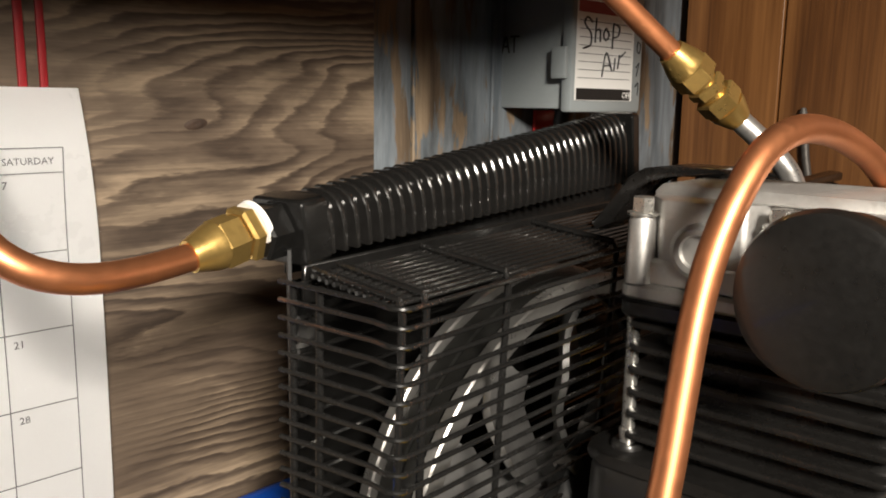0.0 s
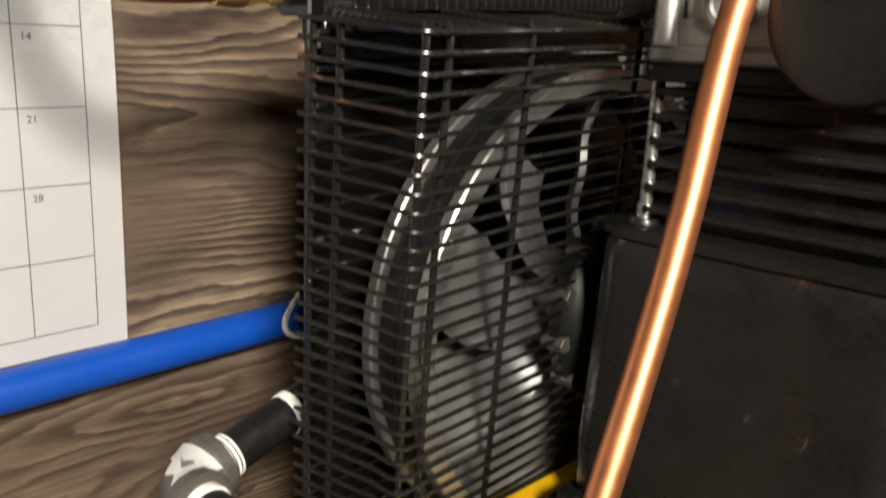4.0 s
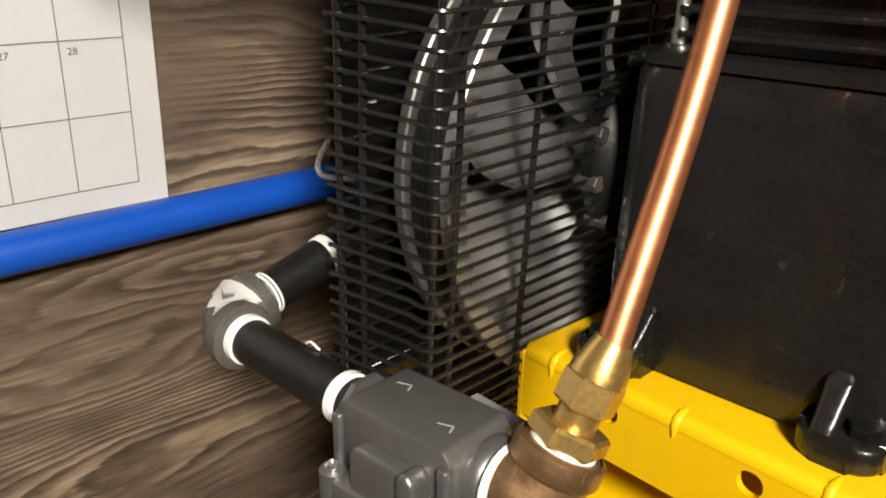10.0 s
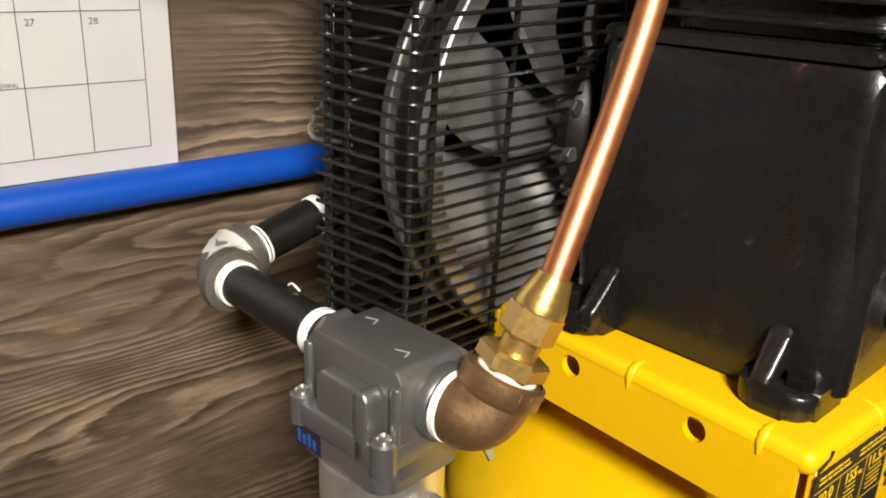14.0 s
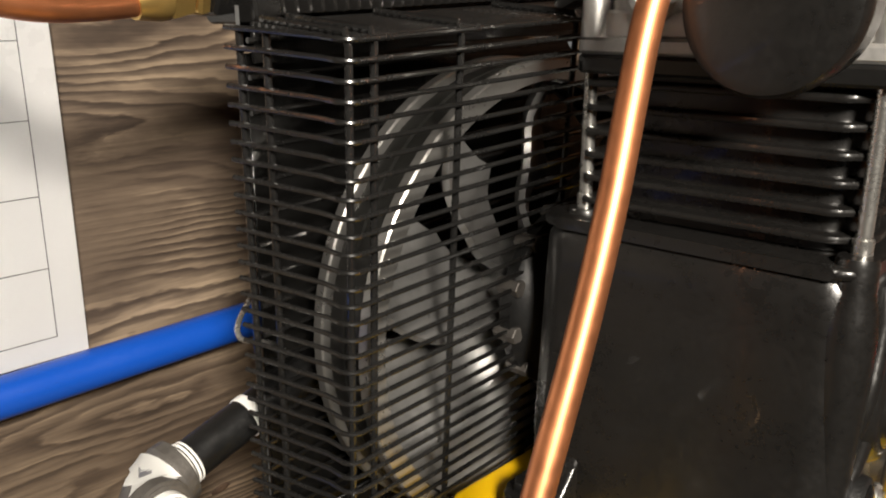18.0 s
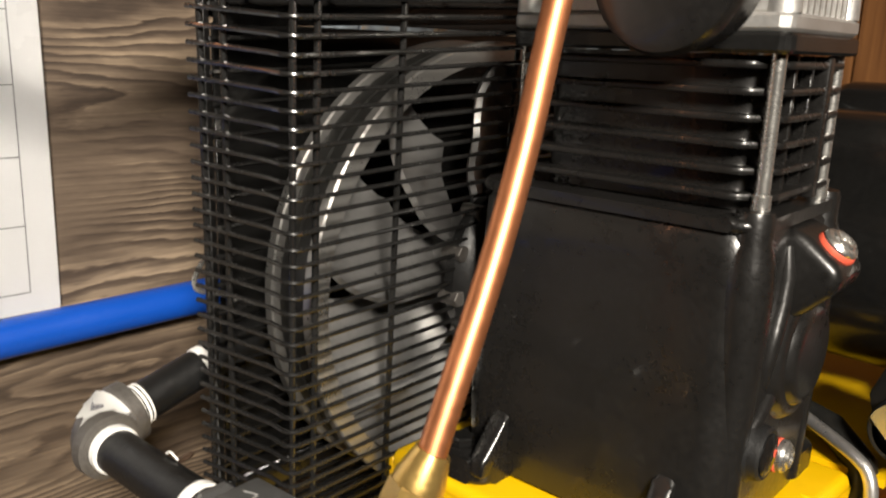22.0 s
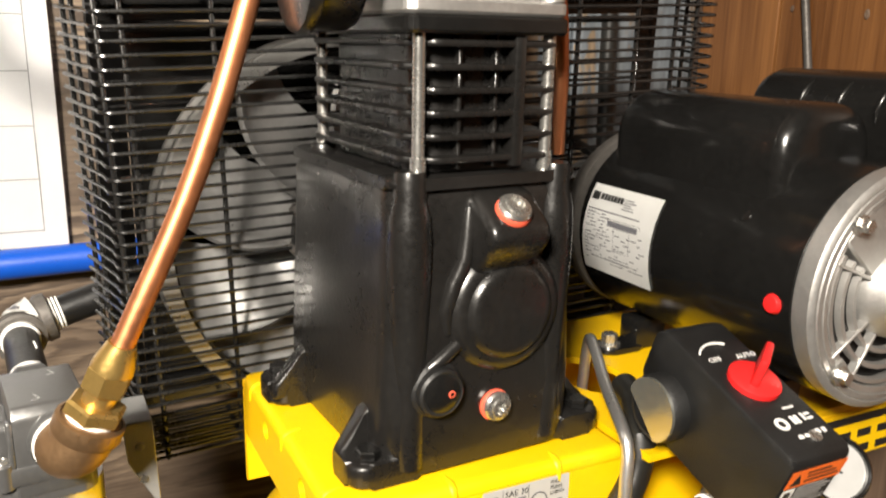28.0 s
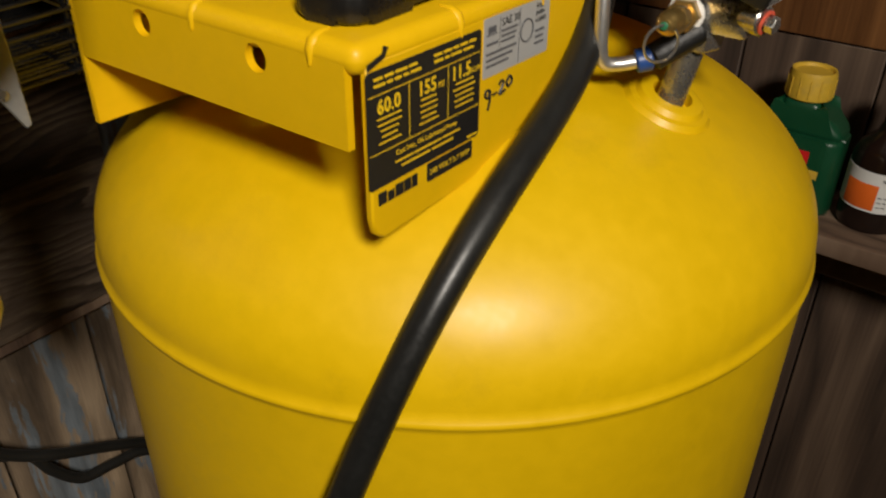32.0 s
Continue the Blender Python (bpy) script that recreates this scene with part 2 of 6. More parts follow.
PLASTIC = plain("textured_black_plastic", (0.008, 0.008, 0.008), 0.5, 0, 0.3, 120, 0.6, 0.0004)
RUBBER = plain("black_rubber", (0.012, 0.012, 0.011), 0.42, 0, 0.3, 60, 0.2, 0.0003, 0, 0.15, (0.05, 0.045, 0.035))
ALU = plain("cast_aluminium", (0.56, 0.55, 0.53), 0.48, 0.85, 0.12, 70, 0.35, 0.0004)
ALUTUBE = plain("brushed_aluminium", (0.72, 0.71, 0.69), 0.34, 0.9, 0.08, 60, 0.2, 0.0003)
GREYCAST = plain("grey_painted_die_cast", (0.18, 0.18, 0.178), 0.36, 0.70, 0.1, 50, 0.35, 0.0003)
STEEL = plain("zinc_plated_steel", (0.56, 0.55, 0.52), 0.28, 0.9, 0.15, 90, 0.25, 0.0003)
ZINC = plain("dull_zinc_sheet", (0.36, 0.36, 0.35), 0.36, 0.5, 0.15, 60, 0.2, 0.0003)
IRONPIPE = plain("black_iron_pipe", (0.009, 0.009, 0.009), 0.42, 0.2, 0.3, 60, 0.4, 0.0005)
MALLEABLE = plain("malleable_iron", (0.13, 0.12, 0.11), 0.55, 0.6, 0.3, 60, 0.6, 0.0007, 0, 0.3, (0.05, 0.035, 0.025))
COPPER = plain("copper_tube", (0.64, 0.255, 0.115), 0.43, 0.9, 0.1, 30, 0.08, 0.0002, 0, 0.25, (0.42, 0.15, 0.07))
BRASS = plain("brass", (0.58, 0.385, 0.125), 0.32, 0.85, 0.12, 60, 0.15, 0.0002, 0, 0.15, (0.35, 0.2, 0.06))
BRONZE = plain("cast_bronze", (0.32, 0.195, 0.10), 0.46, 0.85, 0.15, 60, 0.3, 0.0005, 0, 0.15, (0.18, 0.09, 0.04))
TAPE = plain("white_thread_tape", (0.82, 0.81, 0.78), 0.5, 0, 0.05, 120, 0.6, 0.0005)
PAPER = plain("calendar_paper", (0.90, 0.905, 0.915), 0.27, 0, 0.02, 10, 0.10, 0.0003)
INK = plain("grey_ink", (0.10, 0.10, 0.11), 0.6, 0, 0.05, 60, 0)
INK_AND_SHADE = plain("black_ink_and_vent_shade", (0.012, 0.012, 0.012), 0.5, 0, 0.05, 60, 0)
WHITE = plain("white_label", (0.80, 0.80, 0.78), 0.42, 0, 0.03, 30, 0.05)
SILVERLABEL = plain("silver_label", (0.55, 0.55, 0.54), 0.36, 0.3, 0.05, 30, 0.05)
RED = plain("red_plastic", (0.72, 0.02, 0.02), 0.35, 0, 0.06, 50, 0.1)
REDSEAL = plain("red_sealant", (0.72, 0.11, 0.06), 0.5, 0, 0.15, 90, 0.3)
REDPAINT = plain("red_strap", (0.28, 0.008, 0.012), 0.6, 0, 0.1, 90, 0.3)
ORANGE = plain("orange_label", (0.85, 0.16, 0.02), 0.42, 0, 0.05, 40, 0.05)
BLUE = plain("blue_pex_pipe", (0.004, 0.062, 0.38), 0.36, 0, 0.06, 40, 0.08)
BLUEPLASTIC = plain("blue_plastic", (0.02, 0.07, 0.27), 0.4, 0, 0.06, 50, 0.1)
NAVY = plain("dark_navy_plastic", (0.012, 0.012, 0.03), 0.4, 0, 0.1, 50, 0.1)
GREYBOX = plain("grey_enamel", (0.27, 0.30, 0.31), 0.42, 0, 0.06, 40, 0.2, 0.0003)
GREEN = plain("dark_green_plastic", (0.006, 0.065, 0.026), 0.36, 0, 0.1, 40, 0.1)
CAPYELLOW = plain("dusty_yellow_cap", (0.70, 0.45, 0.04), 0.55, 0, 0.15, 40, 0.2, 0.0004, 0, 0.4, (0.35, 0.25, 0.12))
GLASSY = plain("dark_bottle_plastic", (0.015, 0.008, 0.006), 0.18, 0, 0.2, 30, 0.05)
CONCRETE = plain("dirty_concrete", (0.12, 0.105, 0.09), 0.85, 0, 0.25, 6, 0.5, 0.003, 0, 0.4, (0.06, 0.05, 0.045))
CEIL = plain("painted_boards", (0.24, 0.20, 0.165), 0.8, 0, 0.25, 5, 0.3, 0.002)
FANMETAL = plain("bare_cast_wheel", (0.25, 0.247, 0.242), 0.36, 0.55, 0.15, 40, 0.2, 0.0003)
RIM = plain("machined_rim", (0.38, 0.372, 0.355), 0.32, 0.8, 0.12, 50, 0.2, 0.0003)
CLOUDY = plain("cloudy_plate", (0.50, 0.50, 0.45), 0.24, 0.85, 0.15, 40, 0.1)

# ---- shape helpers ----


def link(name, mesh, parent, label=""):
    ob = new(name, mesh)
    if parent is not None:
        ob.parent = parent
        if parent.type == "EMPTY":
            ob.matrix_parent_inverse = parent.matrix_basis.inverted()
    if label:
        tagged(ob, label)
    return ob


def mesh_from(bm, name, material, sharp=38):
    bmesh.ops.recalc_face_normals(bm, faces=bm.faces[:])
    me = bpy.data.meshes.new(name)
    bm.to_mesh(me)
    bm.free()
    me.materials.append(material)
    me.shade_smooth()
    me.set_sharp_from_angle(angle=radians(sharp))
    return me


def part(name, bm, material, parent=None, label="", sharp=38):
    return link(name, mesh_from(bm, name, material, sharp), parent, label)


def thing(name, at, label, category, group="", kind=""):
    ob = new(name)
    ob.empty_display_size = 0.05
    ob.matrix_basis = Matrix.Translation(at)
    return tagged(ob, label, category, group, kind)


def B():
    return bmesh.new()


def faces_of(bm, verts, faces):
    vs = [bm.verts.new(v) for v in verts]
    return vs, [bm.faces.new([vs[i] for i in f]) for f in faces]


def box(bm, a, b, bevel=0.0, seg=2):
    (x0, y0, z0), (x1, y1, z1) = a, b
    vs, fs = faces_of(bm, [(x, y, z) for x in (x0, x1) for y in (y0, y1) for z in (z0, z1)],
                      [(0, 1, 3, 2), (4, 6, 7, 5), (0, 4, 5, 1), (2, 3, 7, 6), (0, 2, 6, 4), (1, 5, 7, 3)])
    if bevel:
        edges = list({e for f in fs for e in f.edges})
        bmesh.ops.bevel(bm, geom=edges, offset=bevel, segments=seg, profile=0.5, affect="EDGES")
    return bm


def prism(bm, outline, axis, lo, hi, bevel=0.0, seg=2):
    """An outline in the plane across 'x', 'y' or 'z', pulled from lo to hi."""
    def at(p, h):
        return {"x": (h, p[0], p[1]), "y": (p[0], h, p[1]), "z": (p[0], p[1], h)}[axis]
    n = len(outline)
    vs, fs = faces_of(bm, [at(p, lo) for p in outline] + [at(p, hi) for p in outline],
                      [tuple(range(n)), tuple(range(2 * n - 1, n - 1, -1))] + [(i, (i + 1) % n, n + (i + 1) % n, n + i) for i in range(n)])
    if bevel:
        bmesh.ops.bevel(bm, geom=list({e for f in fs for e in f.edges}), offset=bevel, segments=seg, profile=0.5, affect="EDGES")
    return bm


def rounded(x0, x1, y0, y1, r, n=5):
    out = []
    for cx, cy, a in ((x1 - r, y1 - r, 0), (x0 + r, y1 - r, 90), (x0 + r, y0 + r, 180), (x1 - r, y0 + r, 270)):
        out += [(cx + r * math.cos(radians(a + 90 * k / n)), cy + r * math.sin(radians(a + 90 * k / n))) for k in range(n + 1)]
    return out


def lathe(bm, profile, at, axis, seg=32, start=0.0):
    """A profile of (radius, height) turned about an axis through a point."""
    q = Vector(axis).to_track_quat("Z", "Y").to_matrix()
    at = Vector(at)
    rings = []
    for r, h in profile:
        if r < 1e-6:
            rings.append([bm.verts.new(at + q @ Vector((0, 0, h)))])
        else:
            rings.append([bm.verts.new(at + q @ Vector((r * math.cos(start + 2 * math.pi * k / seg), r * math.sin(start + 2 * math.pi * k / seg), h))) for k in range(seg)])
    for a, b in zip(rings, rings[1:]):
        for k in range(seg):
            j = (k + 1) % seg
            if len(a) == 1 and len(b) == 1:
                continue
            if len(a) == 1:
                bm.faces.new((a[0], b[k], b[j]))
            elif len(b) == 1:
                bm.faces.new((a[k], a[j], b[0]))
            else:
                bm.faces.new((a[k], a[j], b[j], b[k]))
    return bm


def rod(bm, p, q, r, seg=20, bevel=0.0):
    p, q = Vector(p), Vector(q)
    h = (q - p).length
    e = bevel
    prof = [(0, 0), (r - e, 0), (r, e), (r, h - e), (r - e, h), (0, h)] if e else [(0, 0), (r, 0), (r, h), (0, h)]
    return lathe(bm, prof, p, q - p, seg)


def hexnut(bm, p, q, r):
    p, q = Vector(p), Vector(q)
    h, e = (q - p).length, r * 0.1
    return lathe(bm, [(0, 0), (r - e, 0), (r, e), (r, h - e), (r - e, h), (0, h)], p, q - p, 6)


def bezier(points, n=48):
    k = len(points) - 1
    return [sum((Vector(points[i]) * (math.comb(k, i) * s**i * (1 - s) ** (k - i)) for i in range(k + 1)), Vector()) for s in (j / (n - 1) for j in range(n))]


def smooth_line(points, n=8):
    """A smooth line through the points."""
    pts = [Vector(p) for p in points]
    pts = [pts[0] * 2 - pts[1]] + pts + [pts[-1] * 2 - pts[-2]]
    out = []
    for a, b, c, d in zip(pts, pts[1:], pts[2:], pts[3:]):
        for k in range(n):
            s = k / n
            out.append(0.5 * (2 * b + (c - a) * s + (2 * a - 5 * b + 4 * c - d) * s * s + (3 * b - a - 3 * c + d) * s**3))
    return out + [pts[-2]]


def tube(bm, points, r, seg=14, caps=True):
    pts = [Vector(p) for p in points]
    rs = r if isinstance(r, (list, tuple)) else [r] * len(pts)
    d = (pts[1] - pts[0]).normalized()
    u = d.orthogonal().normalized()
    rings = []
    for i, p in enumerate(pts):
        t = (pts[min(i + 1, len(pts) - 1)] - pts[max(i - 1, 0)]).normalized()
        u = (u - t * u.dot(t)).normalized()
        v = t.cross(u)
        rings.append([bm.verts.new(p + rs[i] * (u * math.cos(2 * math.pi * k / seg) + v * math.sin(2 * math.pi * k / seg))) for k in range(seg)])
    for a, b in zip(rings, rings[1:]):
        for k in range(seg):
            bm.faces.new((a[k], a[(k + 1) % seg], b[(k + 1) % seg], b[k]))
    if caps:
        bm.faces.new(rings[0][::-1])
        bm.faces.new(rings[-1])
    return bm


FRONT = Matrix(((0, 0, 1, 0), (1, 0, 0, 0), (0, 1, 0, 0), (0, 0, 0, 1)))  # faces +x, right is +y


def lettering(text, size, m, material, parent, name="lettering", align="LEFT", squash=1.0, label="", bold=0.0):
    """Writing as a thin mesh; m carries x to the right, y up, z out."""
    cu = bpy.data.curves.new(name, "FONT")
    cu.body, cu.size, cu.align_x, cu.extrude, cu.resolution_u = text, size, align, 0.00008, 2
    cu.offset = size * bold
    ob = bpy.data.objects.new(name, cu)
    scene.collection.objects.link(ob)
    me = bpy.data.meshes.new_from_object(ob)
    bpy.data.objects.remove(ob)
    me.transform(m @ Matrix.Diagonal((squash, 1, 1, 1)))
    me.materials.append(material)
    return link(name, me, parent, label)


def bars(spots, m, material, parent, name="printed_line", label=""):
    """Flat printed bars, each a part of its own: (x, y, width, height) on the face that m carries."""
    ob = None
    for x, y, w, h in spots:
        bm = B()
        vs = [bm.verts.new(m @ Vector(p)) for p in ((x, y, 0), (x + w, y, 0), (x + w, y + h, 0), (x, y + h, 0), (x, y, 0.0001), (x + w, y, 0.0001), (x + w, y + h, 0.0001), (x, y + h, 0.0001))]
        for f in ((4, 5, 6, 7), (0, 1, 5, 4), (1, 2, 6, 5), (2, 3, 7, 6), (3, 0, 4, 7)):
            bm.faces.new([vs[i] for i in f])
        ob = part(name, bm, material, parent, label)
    return ob


def strokes(lines, width, m, material, parent, name="handwriting", label=""):
    """Pen strokes: each a list of (x, y) on the face that m carries."""
    bm = B()
    for pts in lines:
        tube(bm, [m @ Vector((x, y, 0)) for x, y in smooth_line([(*p, 0) for p in pts], 4) and [(v.x, v.y) for v in smooth_line([(*p, 0) for p in pts], 4)]], width / 2, 6)
    return part(name, bm, material, parent, label)

# ---- setting ----
floor = tagged(part("floor", box(B(), (-0.7, -2.4, -0.1), (2.6, 1.3, 0.0)), CONCRETE), "dirty bare concrete floor of a workshop", "floor", kind="structure")
ceiling = tagged(part("ceiling", box(B(), (-0.7, -2.4, 2.45), (2.6, 1.3, 2.55)), CEIL), "plain boarded workshop ceiling", "ceiling", kind="structure")
wall_west = tagged(part("wall_west", box(B(), (-0.62, -2.4, 0.0), (-0.486, 1.16, 2.45)), DARKWOOD), "board wall of upright planks with peeling blue-grey paint", "wall", kind="structure")
wall_north = tagged(part("wall_north", box(B(), (-0.486, 1.045, 0.0), (2.6, 1.16, 2.45)), DARKWOOD), "wall of upright amber-stained pine planks", "wall", kind="structure")
tagged(part("wall_east", box(B(), (2.5, -2.3, 0.0), (2.6, 1.045, 2.45)), CEIL), "plain boarded workshop wall", "wall", kind="structure")
tagged(part("wall_south", box(B(), (-0.486, -2.4, 0.0), (2.6, -2.3, 2.45)), CEIL), "plain boarded workshop wall", "wall", kind="structure")

# unseen box, added so that its lip keeps the lamp off the upper wall
tagged(part("soffit", box(B(), (-0.486, -2.3, 1.84), (-0.10, 0.63, 2.45)), DARKWOOD), "plain dark box above the wall, unseen, added to shade the wall's top", "soffit", kind="structure")
# plywood sheet screwed over the planks
ply = tagged(part("plywood_panel", box(B(), (-0.466, -0.72, 0.985), (-0.448, 0.5, 1.8398), 0.0012), PLYWOOD), "weathered brown plywood sheet with wavy grain on the wall", "wall panel", kind="structure")
tagged(part("trim", box(B(), (-0.4660, -0.72, 0.9690), (-0.4540, 0.62, 0.9835), 0.0012, 1), OLDWOOD), "pale bare wooden strip under the plywood sheet", "trim", kind="structure")


def knot_eye(y, z):
    bm = lathe(B(), [(0.0001, 0.0002), (0.0022, 0.0006), (0.0038, 0.0004), (0.0052, 0.0)], (0, 0, 0), (1, 0, 0), 14)
    bm.transform(Matrix.Translation((-0.4479, y, z)) @ Matrix.Rotation(0.15, 4, "X") @ Matrix.Diagonal((1, 1.7, 0.7, 1)))
    return bm


for y, z in ((0.342, 1.678), (0.47, 1.03), (0.36, 1.25)):
    part("knot", knot_eye(y, z), DARKWOOD, ply, "dark wood knot")

# ---- air tank ----
TX, TY, TR, SEAM, DOME = -0.1076, 0.5852, 0.2524, 1.1665, 0.124
tank = thing("air_tank", (TX, TY, 0.0), "large upright bright yellow steel compressor air tank", "air tank")
prof = [(TR, 0.26), (TR, SEAM - 0.007), (TR + 0.0004, SEAM - 0.0035), (TR + 0.0020, SEAM - 0.0018), (TR + 0.0024, SEAM), (TR + 0.0016, SEAM + 0.0018), (TR + 0.0002, SEAM + 0.0035), (TR - 0.0002, SEAM + 0.009)]
prof += [(TR * math.cos(a), SEAM + 0.009 + DOME * math.sin(a)) for a in (radians(90 * k / 28) for k in range(1, 28))] + [(0, SEAM + 0.009 + DOME)]
low = [(TR * math.cos(a), 0.26 - 0.125 * math.sin(a)) for a in (radians(90 * k / 12) for k in range(12, 0, -1))]
part("shell", lathe(B(), [(0, 0.135)] + low[1:] + prof, (TX, TY, 0), (0, 0, 1), 120), YELLOW, tank)
for k in range(4):
    a = radians(45 + 90 * k)
    c, s = math.cos(a), math.sin(a)
    bm = B()
    prism(bm, [(-0.03, 0.0), (0.03, 0.0), (0.03, 0.30), (-0.03, 0.30)], "y", 0.238, 0.244)
    box(bm, (-0.03, 0.238, 0), (0.03, 0.30, 0.006))
    bm.transform(Matrix.Translation((TX, TY, 0)) @ Matrix.Rotation(a, 4, "Z"))
    part("leg", bm, YELLOW, tank)
BX, BY = 0.047, 0.585
BZ = SEAM + 0.009 + DOME * math.sqrt(1 - ((BX - TX) ** 2 + (BY - TY) ** 2) / TR**2)
nrm = Vector(((BX - TX) / TR**2, (BY - TY) / TR**2, (BZ - SEAM - 0.009) / DOME**2)).normalized()
part("bung", lathe(B(), [(0.0275, -0.008), (0.0275, -0.001), (0.025, 0.002), (0.0215, 0.0025), (0.0195, 0.0055), (0.016, 0.0065), (0.0125, 0.0065), (0.0125, -0.004), (0, -0.004)], (BX, BY, BZ), nrm, 40), YELLOW, tank, "welded threaded yellow bung")

# ---- pump bracket ----
PY0, PY1, PX0, PX1, PZ = 0.368, 0.556, -0.203, 0.004, 1.352
bracket = thing("pump_bracket", (-0.1, 0.46, 1.26), "folded yellow steel saddle bracket welded on the tank", "bracket")
bm = B()
box(bm, (PX0, PY0, PZ - 0.014), (PX1, PY1, PZ), 0.0065, 4)
part("top_plate", bm, YELLOW_BRACKET, bracket)
bm = prism(B(), [(PY0 + 0.006, PZ - 0.008), (PY0 + 0.006, 1.2720), (PY0 + 0.0078, 1.2645), (PY0 + 0.0130, 1.2605), (PY1, 1.268), (PY1, PZ - 0.008)], "x", PX1 - 0.0045, PX1 + 0.0, 0.0010, 1)
front_plate = part("front_plate", bm, YELLOW_BRACKET, bracket)
bm = prism(B(), [(PY0, PZ - 0.004), (PY0, 1.266), (PY1, 1.266), (PY1, PZ - 0.004)], "x", PX0 + 0.0003, PX0 + 0.0045, 0.0008, 1)
part("rear_plate", bm, YELLOW_BRACKET, bracket)


def ring_to_rect(h, zc, r, a, b, z0, z1, n=32):
    """A round hole and the rectangle round it, as two rings of points with the corners kept."""
    ring, edge = [], []
    for k in range(n):
        c, s = math.cos(2 * math.pi * k / n), math.sin(2 * math.pi * k / n)
        m = min(((b - h) if c > 0 else (h - a)) / max(abs(c), 1e-6), ((z1 - zc) if s > 0 else (zc - z0)) / max(abs(s), 1e-6))
        ring.append((h + r[0] * c, zc + r[1] * s))
        edge.append((h + m * c, zc + m * s))
    for x, z in ((b, z1), (a, z1), (a, z0), (b, z0)):
        edge[round(math.atan2(z - zc, x - h) / (2 * math.pi) * n) % n] = (x, z)
    return ring, edge


def holed_plate(holes, a, b, z0, z1, zc, r, place, n=32):
    """A plate from a to b by z0 to z1 with holes; place(u, v, side) puts a point on its face 0 or 1."""
    bm = B()
    xs = [a] + [(p + q) / 2 for p, q in zip(holes, holes[1:])] + [b]
    for h, p, q in zip(holes, xs, xs[1:]):
        ring, edge = ring_to_rect(h, zc, r, p, q, z0, z1, n)
        rows = [[[bm.verts.new(place(u, v, side)) for u, v in line] for line in (ring, edge)] for side in (0, 1)]
        for k in range(n):
            j = (k + 1) % n
            for side in (0, 1):
                bm.faces.new((rows[side][0][k], rows[side][0][j], rows[side][1][j], rows[side][1][k]))
            for line in (0, 1):
                bm.faces.new((rows[0][line][k], rows[0][line][j], rows[1][line][j], rows[1][line][k]))
    return bm


def flange(y):
    return holed_plate([-0.138, -0.056], PX0 + 0.004, PX1 - 0.007, 1.306, PZ - 0.008, 1.3352, (0.0067, 0.0067), lambda u, v, k: (u, y + 0.0042 * k, v))


part("side_flange", flange(PY0 + 0.0002), YELLOW_BRACKET, bracket)
part("side_flange", flange(PY1 - 0.0044), YELLOW_BRACKET, bracket)
for x in (-0.178, -0.098, -0.022):
    part("stiffening_rib", tube(B(), [(x, PY0 - 0.0004, PZ - 0.0125), (x, PY0 + 0.0014, PZ - 0.0065), (x, PY0 + 0.0036, PZ - 0.0036), (x, PY0 + 0.0065, PZ - 0.0014), (x, PY0 + 0.0125, PZ + 0.0004)], [0.0004, 0.0028, 0.0036, 0.0028, 0.0004], 14), YELLOW_BRACKET, bracket)
for y in (0.437, 0.506):
    part("stiffening_rib", tube(B(), [(PX1 + 0.0004, y, PZ - 0.0125), (PX1 - 0.0014, y, PZ - 0.0065), (PX1 - 0.0036, y, PZ - 0.0036), (PX1 - 0.0065, y, PZ - 0.0014), (PX1 - 0.0125, y, PZ + 0.0004)], [0.0004, 0.0028, 0.0036, 0.0028, 0.0004], 14), YELLOW_BRACKET, bracket)

# ---- motor plate ----
mplate = thing("motor_plate", (-0.08, 0.68, 1.27), "yellow steel motor shelf with an oval cut-out, bolted beside the bracket", "bracket")
bm = holed_plate([-0.095], -0.203, 0.020, 0.5588, 0.825, 0.600, (0.036, 0.024), lambda u, v, k: (u, v, 1.352 - 0.005 * k), 40)
part("top_plate", bm, YELLOW_BRACKET, mplate)
part("front_lip", box(B(), (0.0155, 0.668, 1.316), (0.020, 0.825, 1.3468), 0.0008, 1), YELLOW_BRACKET, mplate)
part("rear_lip", box(B(), (-0.203, 0.5588, 1.27), (-0.1985, 0.825, 1.3468), 0.0008, 1), YELLOW_BRACKET, mplate)
stick = part("warning_sticker", box(B(), (0.0201, 0.70, 1.31), (0.0205, 0.79, 1.344)), YELLOW, mplate, "yellow sticker with black stripes")
bars([(0.705 + 0.021 * k, 1.312 + 0.0, 0.014, 0.006) for k in range(4)] + [(0.705 + 0.021 * k, 1.324, 0.014, 0.006) for k in range(4)] + [(0.702, 1.336, 0.086, 0.006)], Matrix.Translation((0.0206, 0, 0)) @ FRONT, INK_AND_SHADE, stick)

# ---- compressor pump ----
pump = thing("compressor_pump", (-0.09, 0.46, PZ), "black cast-iron compressor pump with a bare aluminium head", "compressor pump")
CX0, CX1, CY0, CY1 = -0.170, -0.012, 0.405, 0.523
bm = B()
levels = [(1.3545, -0.002, 0.003), (1.366, 0.0, 0.005), (1.40, 0.002, 0.004), (1.495, 0.0, 0.0), (1.510, -0.001, 0.0), (1.5155, -0.004, -0.003)]
rings = []
for z, dx, dy in levels:
    rings.append([bm.verts.new((p[0], p[1], z)) for p in rounded(CX0 - dx, CX1 + dx, CY0 - dy, CY1 + dy, 0.017, 7)])
for a, b in zip(rings, rings[1:]):
    for k in range(len(a)):
        bm.faces.new((a[k], a[(k + 1) % len(a)], b[(k + 1) % len(a)], b[k]))
bm.faces.new(rings[0][::-1])
bm.faces.new(rings[-1])
part("crankcase", bm, CAST, pump)
